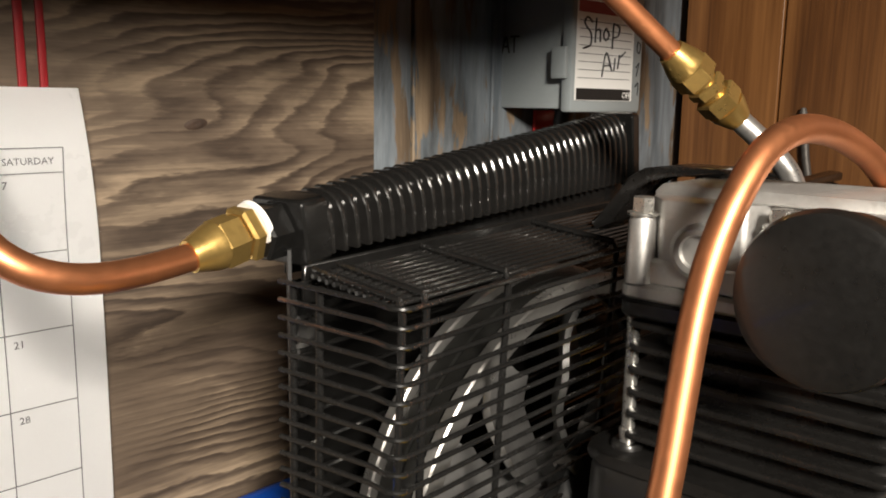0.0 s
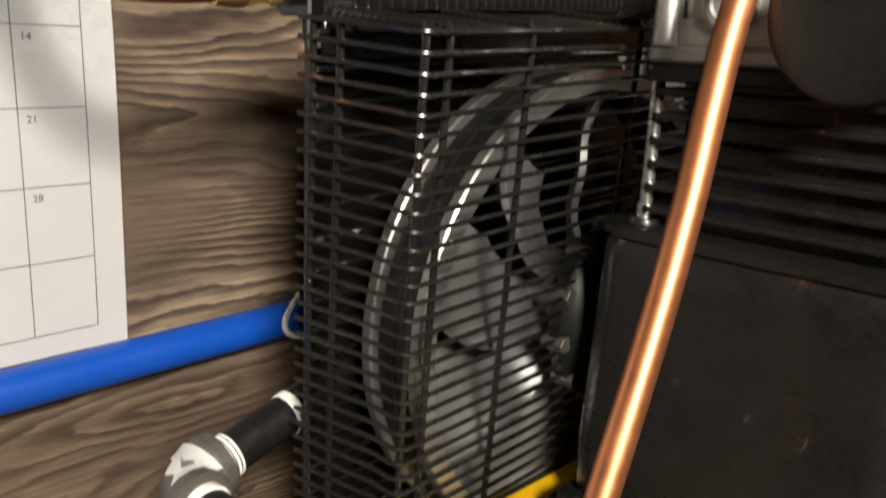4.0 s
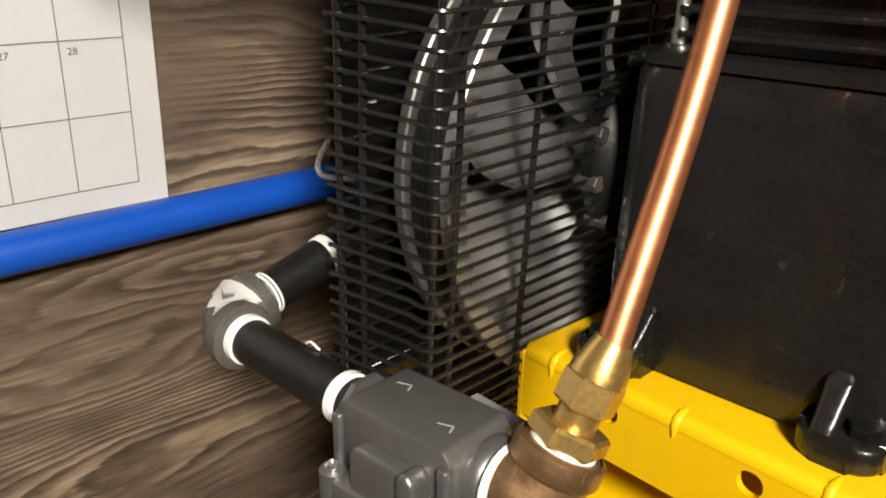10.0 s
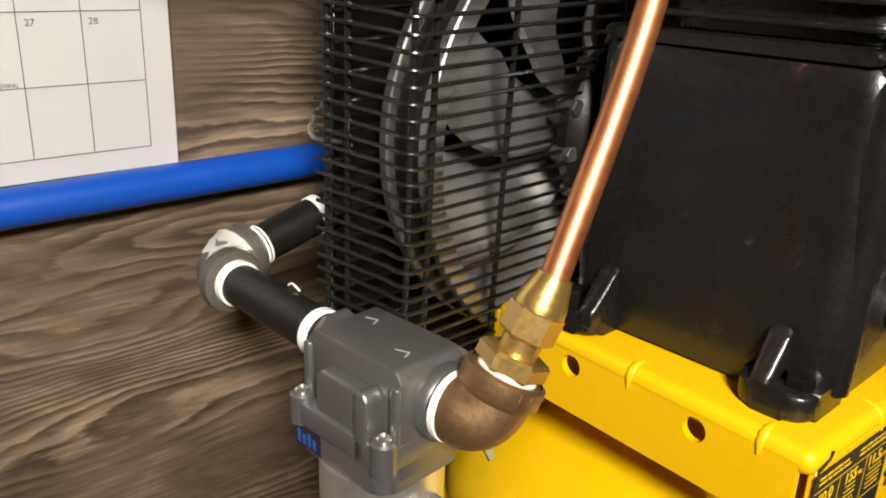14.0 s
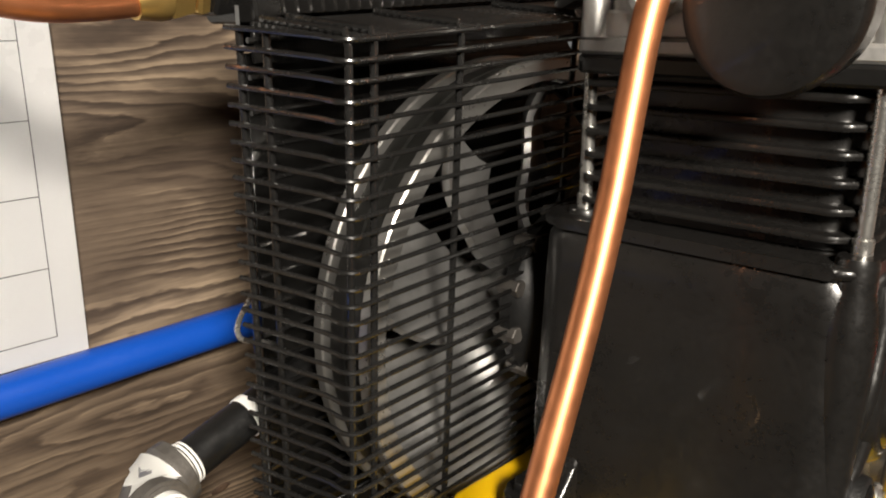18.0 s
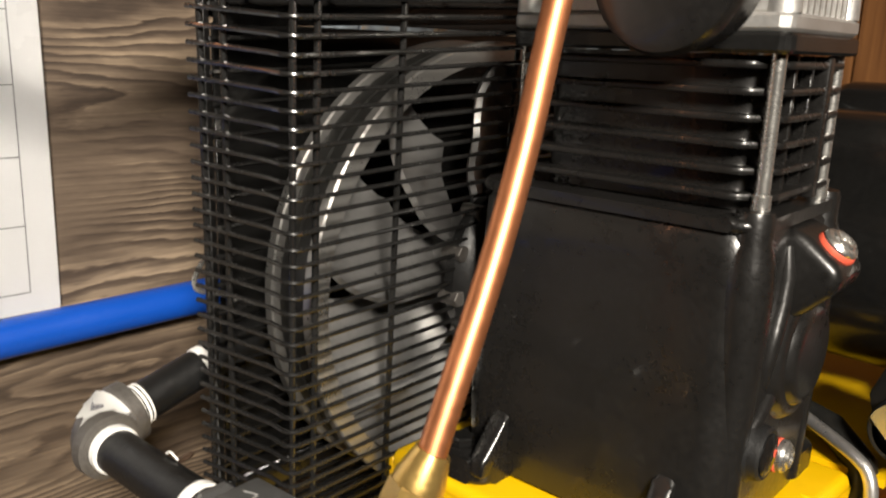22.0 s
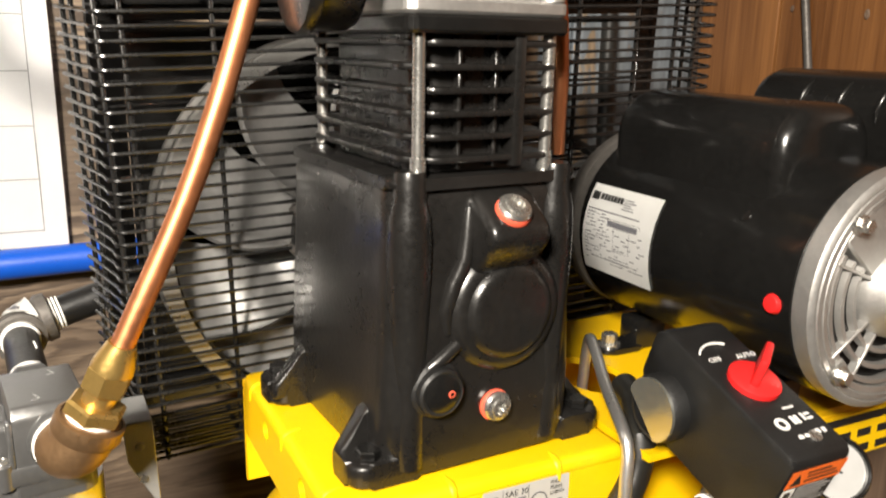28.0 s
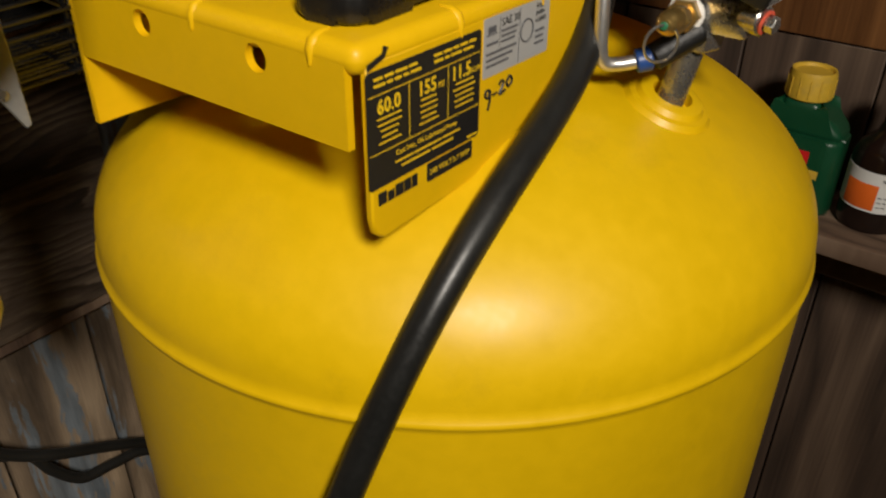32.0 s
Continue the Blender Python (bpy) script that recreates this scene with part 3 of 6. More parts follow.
bm = prism(B(), rounded(CX0 - 0.0005, CX1 + 0.001, CY0 - 0.0005, CY1 + 0.001, 0.014), "z", 1.5150, 1.5212, 0.0030, 3)
part("top_flange", bm, CAST, pump)
for x, y in ((CX1 - 0.006, CY0 + 0.012), (CX1 - 0.006, CY1 - 0.015)):
    part("corner_boss", lathe(B(), [(0.0085, 1.3600), (0.0092, 1.4000), (0.0120, 1.4700), (0.0122, 1.4900), (0.0112, 1.5020), (0.0090, 1.5100), (0.0090, 1.5215), (0.0080, 1.5245), (0, 1.5245)], (x, y, 0), (0, 0, 1), 22), CAST, pump)
for x, y in ((CX0 + 0.0185, CY0 + 0.0175), (CX0 + 0.0185, CY1 - 0.024)):
    part("stud_seat", lathe(B(), [(0.0085, 1.5180), (0.0085, 1.5225), (0.0075, 1.5240), (0, 1.5240)], (x, y, 0), (0, 0, 1), 20), CAST, pump)
# front bearing cover
bm = lathe(B(), [(0.040, -0.004), (0.0365, 0.0015), (0.0335, 0.0055), (0.0305, 0.0068), (0.0275, 0.0072), (0.0258, 0.0095), (0.0238, 0.0108), (0.0205, 0.0112), (0.0, 0.0112)], (CX1, 0.4730, 1.4460), (1, 0, 0), 48)
part("bearing_cover", bm, CAST, pump)
part("casting_rib", tube(B(), [(CX1 - 0.001, 0.4495, 1.4370), (CX1 + 0.0015, 0.4420, 1.4290), (CX1 + 0.0015, 0.4330, 1.4225), (CX1 + 0.0010, 0.4240, 1.4170), (CX1 - 0.0015, 0.4190, 1.4110)], [0.003, 0.0040, 0.0040, 0.0036, 0.003], 10), CAST, pump)
part("oil_gallery", tube(B(), [(CX1 - 0.001, 0.4500, 1.5040), (CX1 + 0.001, 0.4480, 1.4900), (CX1 + 0.001, 0.4465, 1.4760), (CX1 + 0.0015, 0.4400, 1.4640), (CX1 + 0.0010, 0.4355, 1.4500), (CX1 - 0.0005, 0.4375, 1.4360)], [0.003, 0.0042, 0.0045, 0.0045, 0.0042, 0.003], 12), CAST, pump)
bm = prism(B(), [(CX1 - 0.006, 1.5135), (CX1 + 0.004, 1.5125), (CX1 + 0.025, 1.4960), (CX1 + 0.024, 1.486), (CX1 + 0.006, 1.468), (CX1 - 0.006, 1.464)], "y", 0.449, 0.487, 0.0060, 4)
part("filler_boss", bm, CAST, pump)
pd, pp = Vector((0.60, 0, 0.80)).normalized(), Vector((CX1 + 0.0150, 0.4660, 1.5022))
plug = part("oil_filler_plug", lathe(B(), [(0, 0.0), (0.0092, 0.0), (0.0095, 0.0015), (0.0084, 0.003), (0.0062, 0.0035), (0.0060, 0.0048), (0.0042, 0.005), (0.0036, 0.003), (0, 0.003)], pp + pd * 0.0035, pd, 32), STEEL, pump, "zinc oil filler plug with red sealant")
part("seal_ring", lathe(B(), [(0.0080, 0), (0.0099, 0.0005), (0.0102, 0.0020), (0.0096, 0.0036), (0.0080, 0.0036)], pp, pd, 28), REDSEAL, plug, "ragged red sealant ring")
sight = part("sight_glass", lathe(B(), [(0, 0), (0.0158, 0), (0.0158, 0.003), (0.0140, 0.0045), (0.0135, 0.0085), (0.0122, 0.0097), (0.0108, 0.0090), (0, 0.0088)], (CX1, 0.4300, 1.4060), (1, 0, 0), 36), PLASTIC, pump, "black oil sight glass with a red dot")
part("lens", lathe(B(), [(0.0105, 0.0), (0.0105, 0.0012), (0.0075, 0.0024), (0, 0.0028)], (CX1 + 0.0087, 0.4300, 1.4060), (1, 0, 0), 24), BLACK, sight)
part("red_dot", lathe(B(), [(0.0012, 0), (0.0021, 0.0004), (0.0021, 0.0007), (0.0012, 0.0009)], (CX1 + 0.0109, 0.4345, 1.4060), (1, 0, 0), 16), REDSEAL, sight)
drain = part("drain_plug", lathe(B(), [(0, 0.0), (0.0086, 0.0), (0.0088, 0.0025), (0.0078, 0.004), (0.0055, 0.0045), (0.0052, 0.0058), (0.0034, 0.006), (0.0028, 0.003), (0, 0.003)], (CX1 + 0.0035, 0.4680, 1.3895), (1, 0, 0), 28), STEEL, pump, "hex drain plug with red sealant")
part("seal_ring", lathe(B(), [(0.007, 0), (0.0091, 0.001), (0.0094, 0.003), (0.007, 0.004)], (CX1, 0.4675, 1.3895), (1, 0, 0), 24), REDSEAL, drain, "red sealant ring")
# four feet with gussets
for x, yo, yi, yb, gx, sy in ((-0.0330, 0.3825, 0.4330, CY0, -0.0395, -1), (-0.0330, 0.5540, 0.5100, CY1, -0.0395, 1), (-0.1540, 0.3785, 0.4250, CY0, -0.1405, -1), (-0.1500, 0.5500, 0.5060, CY1, -0.1405, 1)):
    bm = prism(B(), rounded(x - 0.0195, x + 0.0195, min(yo, yi), max(yo, yi), 0.012, 6), "z", PZ + 0.0004, PZ + 0.0150, 0.0035, 3)
    prism(bm, [(yb - 0.010 * sy, 1.3955), (yb + 0.003 * sy, 1.3935), (yb + 0.007 * sy, 1.3880), (yo - 0.002 * sy, 1.3700), (yo, 1.3660), (yo, PZ + 0.006), (yb - 0.010 * sy, PZ + 0.006)], "x", gx - 0.0055, gx + 0.0055, 0.0032, 3)
    foot = part("mounting_foot", bm, CAST, pump)
    by = yo - 0.014 * sy
    part("foot_bolt", hexnut(B(), (x + 0.008 * (1 if x > -0.1 else -1), by, PZ + 0.0150), (x + 0.008 * (1 if x > -0.1 else -1), by, PZ + 0.0205), 0.0075), BLACK, foot)
# cylinder with fins
bm = prism(B(), rounded(-0.142, -0.024, 0.425, 0.497, 0.016), "z", 1.522, 1.592)
part("cylinder_barrel", bm, CAST, pump)
for k in range(6):
    z = 1.5275 + 0.0117 * k
    bm = prism(B(), rounded(-0.152, -0.014, 0.4155, 0.5055, 0.006, 3)[:-4] + [(-0.031, 0.4155), (-0.027, 0.4170), (-0.0155, 0.4285), (-0.014, 0.4325)], "z", z, z + 0.0036, 0.0014, 2)
    part("cooling_fin", bm, CAST, pump)
bm = prism(B(), rounded(-0.156, -0.010, 0.4115, 0.5095, 0.007, 4), "z", 1.5925, 1.6015, 0.0015, 1)
part("head_gasket_plate", bm, BLACK, pump)
for y in (0.4795,):
    part("web", box(B(), (-0.024, y - 0.0036, 1.524), (-0.0132, y + 0.0036, 1.5922), 0.0015, 2), CAST, pump)
for y in (0.4455, 0.4675):
    part("web", box(B(), (-0.024, y - 0.0012, 1.524), (-0.0180, y + 0.0012, 1.5922), 0.0006, 1), CAST, pump)
# aluminium head
bm = prism(B(), rounded(-0.156, -0.011, 0.4115, 0.509, 0.007, 4), "z", 1.6018, 1.6095, 0.0015, 1)
prism(bm, rounded(-0.151, -0.018, 0.4155, 0.503, 0.006, 4), "z", 1.609, 1.622, 0.0015, 1)
notch = [(-0.137, 0.4165), (-0.0965, 0.4165), (-0.0925, 0.4300), (-0.0715, 0.4300), (-0.0675, 0.4165), (-0.0310, 0.4165), (-0.0190, 0.4310), (-0.0190, 0.4890)]
notch += [(-0.0310, 0.5030), (-0.0675, 0.5030), (-0.0715, 0.4900), (-0.0925, 0.4900), (-0.0965, 0.5030), (-0.137, 0.5030), (-0.150, 0.4890), (-0.150, 0.4310)]
prism(bm, notch, "z", 1.620, 1.6515, 0.0025, 2)
head = part("cylinder_head", bm, ALU, pump, "bare cast aluminium finned cylinder head")
for k in range(9):
    y = 0.4340 + 0.0076 * k
    front = [(-0.0135, 1.6440), (-0.0160, 1.6525), (-0.0230, 1.6570)] if k < 4 else [(-0.0135, 1.6390), (-0.0170, 1.6430), (-0.0330, 1.6445), (-0.0350, 1.6545), (-0.0390, 1.6570)]
    part("head_fin", prism(B(), [(-0.150, 1.6095), (-0.0135, 1.6095)] + front + [(-0.146, 1.6570), (-0.150, 1.6530)], "y", y, y + 0.0028, 0.0008, 2), ALU, head)
for x, y in ((-0.0185, 0.4210), (-0.0185, 0.5005), (-0.0820, 0.4190), (-0.1475, 0.4180), (-0.1475, 0.5005), (-0.0820, 0.5015)):
    part("bolt_column", lathe(B(), [(0.0074, 1.6095), (0.0066, 1.640), (0.0058, 1.6425), (0, 1.6425)], (x, y, 0), (0, 0, 1), 20), ALU, head)
    bm = lathe(B(), [(0.0078, 1.6425), (0.0078, 1.644), (0.006, 1.6443), (0, 1.6443)], (x, y, 0), (0, 0, 1), 20)
    hexnut(bm, (x, y, 1.644), (x, y, 1.6515), 0.0056)
    if (x, y) != (-0.1475, 0.5005):
        part("head_bolt", bm, STEEL, head, "zinc flange bolt")
for x, y in ((-0.018, 0.4215), (-0.018, 0.5005), (-0.1515, 0.4225), (-0.1515, 0.4990)):
    bm = rod(B(), (x, y, 1.5165), (x, y, 1.5935), 0.0034, 14)
    rod(bm, (x, y, 1.5165), (x, y, 1.531), 0.0044, 14)
    part("cylinder_stud", bm, STEEL, pump, "bare steel cylinder stud")
part("intake_port", lathe(B(), [(0.013, -0.002), (0.013, 0.0035), (0.0105, 0.005), (0.008, 0.0045), (0.0075, 0.002), (0.0, 0.0015)], (-0.1165, 0.4150, 1.6290), (0, -1, 0), 28), ALU, head, "round cast plug boss")
pump.matrix_basis = Matrix.Translation((-0.02, 0.46, 0)) @ Matrix.Rotation(radians(3.0), 4, "Z") @ Matrix.Translation((0.02, -0.46, 0)) @ pump.matrix_basis
# intake filter canister
filt = thing("intake_filter", (-0.046, 0.37, 1.59), "round black intake filter canister screwed to the pump head", "air filter")
part("canister", lathe(B(), [(0.0, 0.0), (0.029, 0.0), (0.0330, 0.0015), (0.0345, 0.005), (0.0345, 0.0075), (0.0318, 0.009), (0.0318, 0.027), (0.030, 0.030), (0.012, 0.031), (0.012, 0.034), (0, 0.034)], (-0.0440, 0.3655, 1.6245), (0, 1, 0), 48), CAST, filt)
part("threaded_neck", lathe(B(), [(0.0095 + (0.0008 if k % 2 else 0), 0.0015 * k) for k in range(16)], (-0.0440, 0.3985, 1.6245), (0, 1, 0), 24), STEEL, filt, "threaded steel neck")

# ---- electric motor ----
MY, MZ, MR = 0.7015, 1.449, 0.0745
motor = thing("electric_motor", (-0.04, MY, 1.352), "black electric motor with a cast aluminium end bell", "electric motor")
part("shell", lathe(B(), [(0, -0.168), (0.05, -0.168), (MR - 0.004, -0.164), (MR, -0.158), (MR, 0.046), (MR - 0.002, 0.048), (0, 0.048)], (0, MY, MZ), (1, 0, 0), 64), BLACK, motor)
part("rear_bell", lathe(B(), [(0, -0.1882), (0.050, -0.1882), (MR - 0.003, -0.1850), (MR - 0.0002, -0.1800), (MR + 0.0002, -0.1720), (MR - 0.001, -0.1690), (MR - 0.008, -0.1683)], (0, MY, MZ), (1, 0, 0), 64), MALLEABLE, motor, "grey cast rear end bell")
bell = lathe(B(), [(MR - 0.001, 0.0465), (MR - 0.0002, 0.0475), (MR - 0.0002, 0.0580), (MR - 0.0022, 0.0600), (MR - 0.0045, 0.0604), (MR - 0.0052, 0.0590), (MR - 0.0060, 0.0606), (MR - 0.0090, 0.0610), (MR - 0.0098, 0.0594), (MR - 0.0106, 0.0608), (MR - 0.0140, 0.0604), (MR - 0.0150, 0.050), (MR - 0.0150, 0.0485)], (0, MY, MZ), (1, 0, 0), 72)
bell = part("end_bell", bell, ALU, motor, "cast aluminium end bell with curved vents")
# flat black disc: the shade behind the vents is put in as colour
part("vent_shade_disc", lathe(B(), [(0, 0.0490), (MR - 0.0150, 0.0490)], (0, MY, MZ), (1, 0, 0), 40), INK_AND_SHADE, bell, "flat black disc painted as the shade inside the motor")
part("bearing_hub", lathe(B(), [(0.0300, 0.050), (0.0285, 0.062), (0.0235, 0.068), (0.0225, 0.080), (0.020, 0.083), (0.014, 0.083), (0.0135, 0.077), (0.007, 0.077), (0.006, 0.081), (0, 0.081)], (0, MY, MZ), (1, 0, 0), 48), ALU, bell)
for k in range(12):
    a = 2 * math.pi * k / 12
    bm = box(B(), (0.070, -0.0025, 0.0215), (0.0815, 0.0025, 0.0245), 0.0008, 1)
    bm.transform(Matrix.Translation((0, MY, MZ)) @ Matrix.Rotation(a, 4, "X"))
    part("hub_rib", bm, ALU, bell)
for a in (45, 135, 225, 315):
    r0, w0, w1 = (0.028, 0.011, 0.013) if a in (45, 315) else (MR - 0.020, 0.0045, 0.0075)
    bm = prism(B(), [(-w0, r0), (w0, r0), (w1, MR - 0.012), (-w1, MR - 0.012)], "x", 0.052, 0.0612, 0.0014, 1)
    bm.transform(Matrix.Translation((0, MY, MZ)) @ Matrix.Rotation(radians(a), 4, "X"))
    part("spoke", bm, ALU, bell)
    c = Vector((0, MY, MZ)) + Matrix.Rotation(radians(a), 3, "X") @ Vector((0, 0, MR - 0.011))
    bm = lathe(B(), [(0.0065, 0.0615), (0.006, 0.0635), (0, 0.0635)], (0, c.y, c.z), (1, 0, 0), 18)
    hexnut(bm, (0.0635, c.y, c.z), (0.069, c.y, c.z), 0.0042)
    part("through_bolt", bm, STEEL, bell)
bm = B()
plate_pts = [[bm.verts.new((x, MY + r * math.sin(radians(a)), MZ + r * math.cos(radians(a)))) for a in range(-44, 80, 8)] for x in (0.0602, 0.0495) for r in (0.028, MR - 0.0145)]
for i in range(15):
    bm.faces.new((plate_pts[0][i], plate_pts[0][i + 1], plate_pts[1][i + 1], plate_pts[1][i]))
    bm.faces.new((plate_pts[2][i], plate_pts[2][i + 1], plate_pts[3][i + 1], plate_pts[3][i]))
    for u, v in ((0, 2), (1, 3)):
        bm.faces.new((plate_pts[u][i], plate_pts[u][i + 1], plate_pts[v][i + 1], plate_pts[v][i]))
part("solid_web", bm, ALU, bell)


def arc_bar(r0, r1, a0, a1, x0, x1, n=16):
    """A flat curved bar in the bell's face."""
    bm = B()
    rows = [[bm.verts.new((x, MY + r * math.sin(a), MZ + r * math.cos(a))) for x, r in ((x0, r0), (x1, r0 + 0.0008), (x1, r1 - 0.0008), (x0, r1))] for a in (radians(a0 + (a1 - a0) * k / n) for k in range(n + 1))]
    for p, q in zip(rows, rows[1:]):
        for j in range(4):
            bm.faces.new((p[j], p[(j + 1) % 4], q[(j + 1) % 4], q[j]))
    bm.faces.new(rows[0])
    bm.faces.new(rows[-1][::-1])
    return bm


for r in (0.0355, 0.0455, 0.0550):
    part("vent_bar", arc_bar(r, r + 0.0042, 92, 298, 0.0560, 0.0600, 40), ALU, bell)
for a in (118, 150, 212, 236, 292):
    bm = box(B(), (0.0550, -0.0011, 0.029), (0.0612, 0.0011, MR - 0.013), 0.0005, 1)
    bm.transform(Matrix.Translation((0, MY, MZ)) @ Matrix.Rotation(radians(-a), 4, "X"))
    part("radial_rib", bm, ALU, bell)
# capacitor cover
def hump(y0, y1, z0, z1, x0, x1, soft):
    """A long drawn-steel cover with a rounded back and softened ends."""
    bm = B()
    rows = []
    steps = [(0.0, soft), (0.15 * soft, 0.5 * soft), (0.45 * soft, 0.16 * soft), (soft, 0.0)]
    for x, inset in [(x0 + d, i) for d, i in steps] + [(x1 - d, i) for d, i in steps[::-1]]:
        c, w = (y0 + y1) / 2, (y1 - y0) / 2 - inset
        h = min(0.030, w)
        line = [(c - w, z0)] + [(c - w + h * (1 - math.cos(a)), z1 - inset - h + h * math.sin(a)) for a in (radians(11.25 * k) for k in range(9))]
        line += [(2 * c - y, z) for y, z in line[::-1]]
        rows.append([bm.verts.new((x, y, z)) for y, z in line])
    for a, b in zip(rows, rows[1:]):
        for k in range(len(a) - 1):
            bm.faces.new((a[k], a[k + 1], b[k + 1], b[k]))
    bm.faces.new(rows[0])
    bm.faces.new(rows[-1])
    bmesh.ops.remove_doubles(bm, verts=bm.verts[:], dist=1e-6)
    return bm


part("capacitor_cover", hump(0.646, 0.728, 1.487, 1.556, -0.150, 0.014, 0.012), BLACK, motor, sharp=50)
cc = part("capacitor_cover", hump(0.748, 0.815, 1.465, 1.574, -0.120, 0.10, 0.014), BLACK, motor, sharp=50)
for x in (-0.068, -0.036, -0.005, 0.026, 0.056):
    part("cover_rib", tube(B(), [(x, 0.7482, 1.541), (x, 0.7486, 1.549), (x + 0.001, 0.7510, 1.5565), (x + 0.002, 0.7545, 1.5620), (x + 0.003, 0.7590, 1.5668)], [0.0008, 0.0024, 0.0026, 0.0024, 0.0008], 10), BLACK, cc)
part("reset_button", lathe(B(), [(0.0062, -0.004), (0.0062, 0.0015), (0.005, 0.0032), (0, 0.004)], (0.034, MY - MR + 0.001, MZ - 0.006), (0, -1, 0), 24), RED, motor, "red reset button")
part("shell_screw", lathe(B(), [(0.004, -0.002), (0.004, 0.001), (0, 0.0018)], (-0.003, MY - MR * math.cos(0.55), MZ + MR * math.sin(0.55)), (0, -0.85, 0.52), 14), BLACK, motor)
# curved nameplate
def on_shell(x, a, d=0.0):
    return Vector((x, MY - (MR + d) * math.cos(a), MZ + (MR + d) * math.sin(a)))


bm = B()
grid = [[bm.verts.new(on_shell(-0.155 + 0.078 * i / 8 + 0.004 * j / 8, -0.42 + 0.92 * j / 8, 0.0006)) for i in range(9)] for j in range(9)]
for j in range(8):
    for i in range(8):
        bm.faces.new((grid[j][i], grid[j][i + 1], grid[j + 1][i + 1], grid[j + 1][i]))
bmesh.ops.solidify(bm, geom=bm.faces[:], thickness=0.0003)
plate = part("nameplate", bm, WHITE, motor, "curved white motor nameplate with fine black print")
bm = B()
random.seed(4)


def shell_bar(bm, x, a, w, h):
    f = [bm.verts.new(on_shell(*p, 0.0010)) for p in ((x, a), (x + w, a), (x + w, a + h), (x, a + h))]
    bm.faces.new(f)


shell_bar(bm, -0.149, 0.335, 0.0085, 0.085)
x = -0.139
for w in (0.004, 0.003, 0.0035, 0.003, 0.0035, 0.003, 0.0035):
    shell_bar(bm, x, 0.35, w, 0.062)
    x += w + 0.0005
tagged(part("maker_mark", bm, INK_AND_SHADE, plate), kind="stuff")
bm = B()
for y0, y1 in ((-0.112, -0.099),):
    for r in range(5):
        shell_bar(bm, y0 + 0.001 * (r % 2), 0.30 + 0.024 * r, 0.013 - 0.002 * (r % 3), 0.010)
for x0, x1, a0, a1 in ((-0.150, -0.130, -0.14, 0.20), (-0.125, -0.088, -0.24, 0.18), (-0.116, -0.098, -0.13, 0.10)):
    for a in (a0, a1):
        shell_bar(bm, x0, a, x1 - x0, 0.004)
    for x in (x0, x1):
        shell_bar(bm, x, a0, 0.0003, a1 - a0)
shell_bar(bm, -0.124, 0.11, 0.034, 0.055)
shell_bar(bm, -0.150, 0.235, 0.060, 0.012)
for r in range(15):
    a = 0.205 - 0.035 * r
    x = -0.1495
    while x < -0.084:
        w = random.uniform(0.0015, 0.006)
        inside = -0.128 < x < -0.088 and -0.2 < a < 0.1
        if random.random() < (0.25 if inside else 0.7) and not (a > 0.08 and x > -0.128):
            shell_bar(bm, x, a, w, 0.010)
        x += w + 0.001
tagged(part("fine_print", bm, INK, plate), kind="stuff")
for y in (0.652, 0.772):
    for x in (-0.133, 0.0):
        bm = prism(B(), rounded(x - 0.013, x + 0.013, y - 0.022, y + 0.022, 0.011, 5), "z", 1.3525, 1.3565, 0.001, 1)
        box(bm, (x - 0.011, y + (0.010 if y < 0.7 else -0.04), 1.3525), (x + 0.011, y + (0.04 if y < 0.7 else -0.010), 1.378), 0.003)
        foot = part("mounting_foot", bm, BLACK, motor)
        bm = lathe(B(), [(0.009, 1.3565), (0.009, 1.3585), (0.005, 1.359), (0, 1.359)], (x, y - 0.008, 0), (0, 0, 1), 20)
        hexnut(bm, (x, y - 0.008, 1.3585), (x, y - 0.008, 1.3665), 0.0065)
        part("foot_bolt", bm, STEEL, foot)

motor.matrix_basis = Matrix.Translation((0.003, 0, 0)) @ motor.matrix_basis

# ---- belt guard ----
GX0, GX1, GY0, GY1, GZ0, GZ1 = -0.264, -0.201, 0.296, 0.789, 1.298, 1.615
guard = thing("belt_guard", (-0.24, 0.30, GZ0), "black welded wire cage guarding the flywheel and belt", "belt guard")
NW = 38
loop = [(GX0 - 0.002, GY0 - 0.0145, 0), (GX0 + 0.02, GY0 - 0.008, 0), (GX1 - 0.016, GY0 - 0.0005, 0)] + [(GX1 - 0.008 + 0.008 * math.sin(a), GY0 + 0.008 - 0.008 * math.cos(a), 0) for a in (radians(15 * k) for k in range(7))]
loop += [(GX1 - 0.008 + 0.008 * math.cos(a), GY1 - 0.008 + 0.008 * math.sin(a), 0) for a in (radians(15 * k) for k in range(7))] + [(GX0, GY1 + 0.012, 0)]
hoop = mesh_from(tube(B(), loop, 0.00128, 8), "wire", WIRE)
for k in range(NW):
    link("wire", hoop, guard).matrix_basis = Matrix.Translation((0, 0, GZ0 + (GZ1 - GZ0) * k / (NW - 1)))
top_wire = mesh_from(tube(B(), [(0, GY0 + 0.001, GZ1), (0, GY1 - 0.001, GZ1)], 0.00128, 8), "top_wire", WIRE)
for k in range(11):
    link("top_wire", top_wire, guard).matrix_basis = Matrix.Translation((GX0 + 0.002 + (GX1 - GX0 - 0.010) * k / 10, 0, 0))
    link("bottom_wire", top_wire, guard).matrix_basis = Matrix.Translation((GX0 + 0.002 + (GX1 - GX0 - 0.010) * k / 10, 0, GZ0 - GZ1))
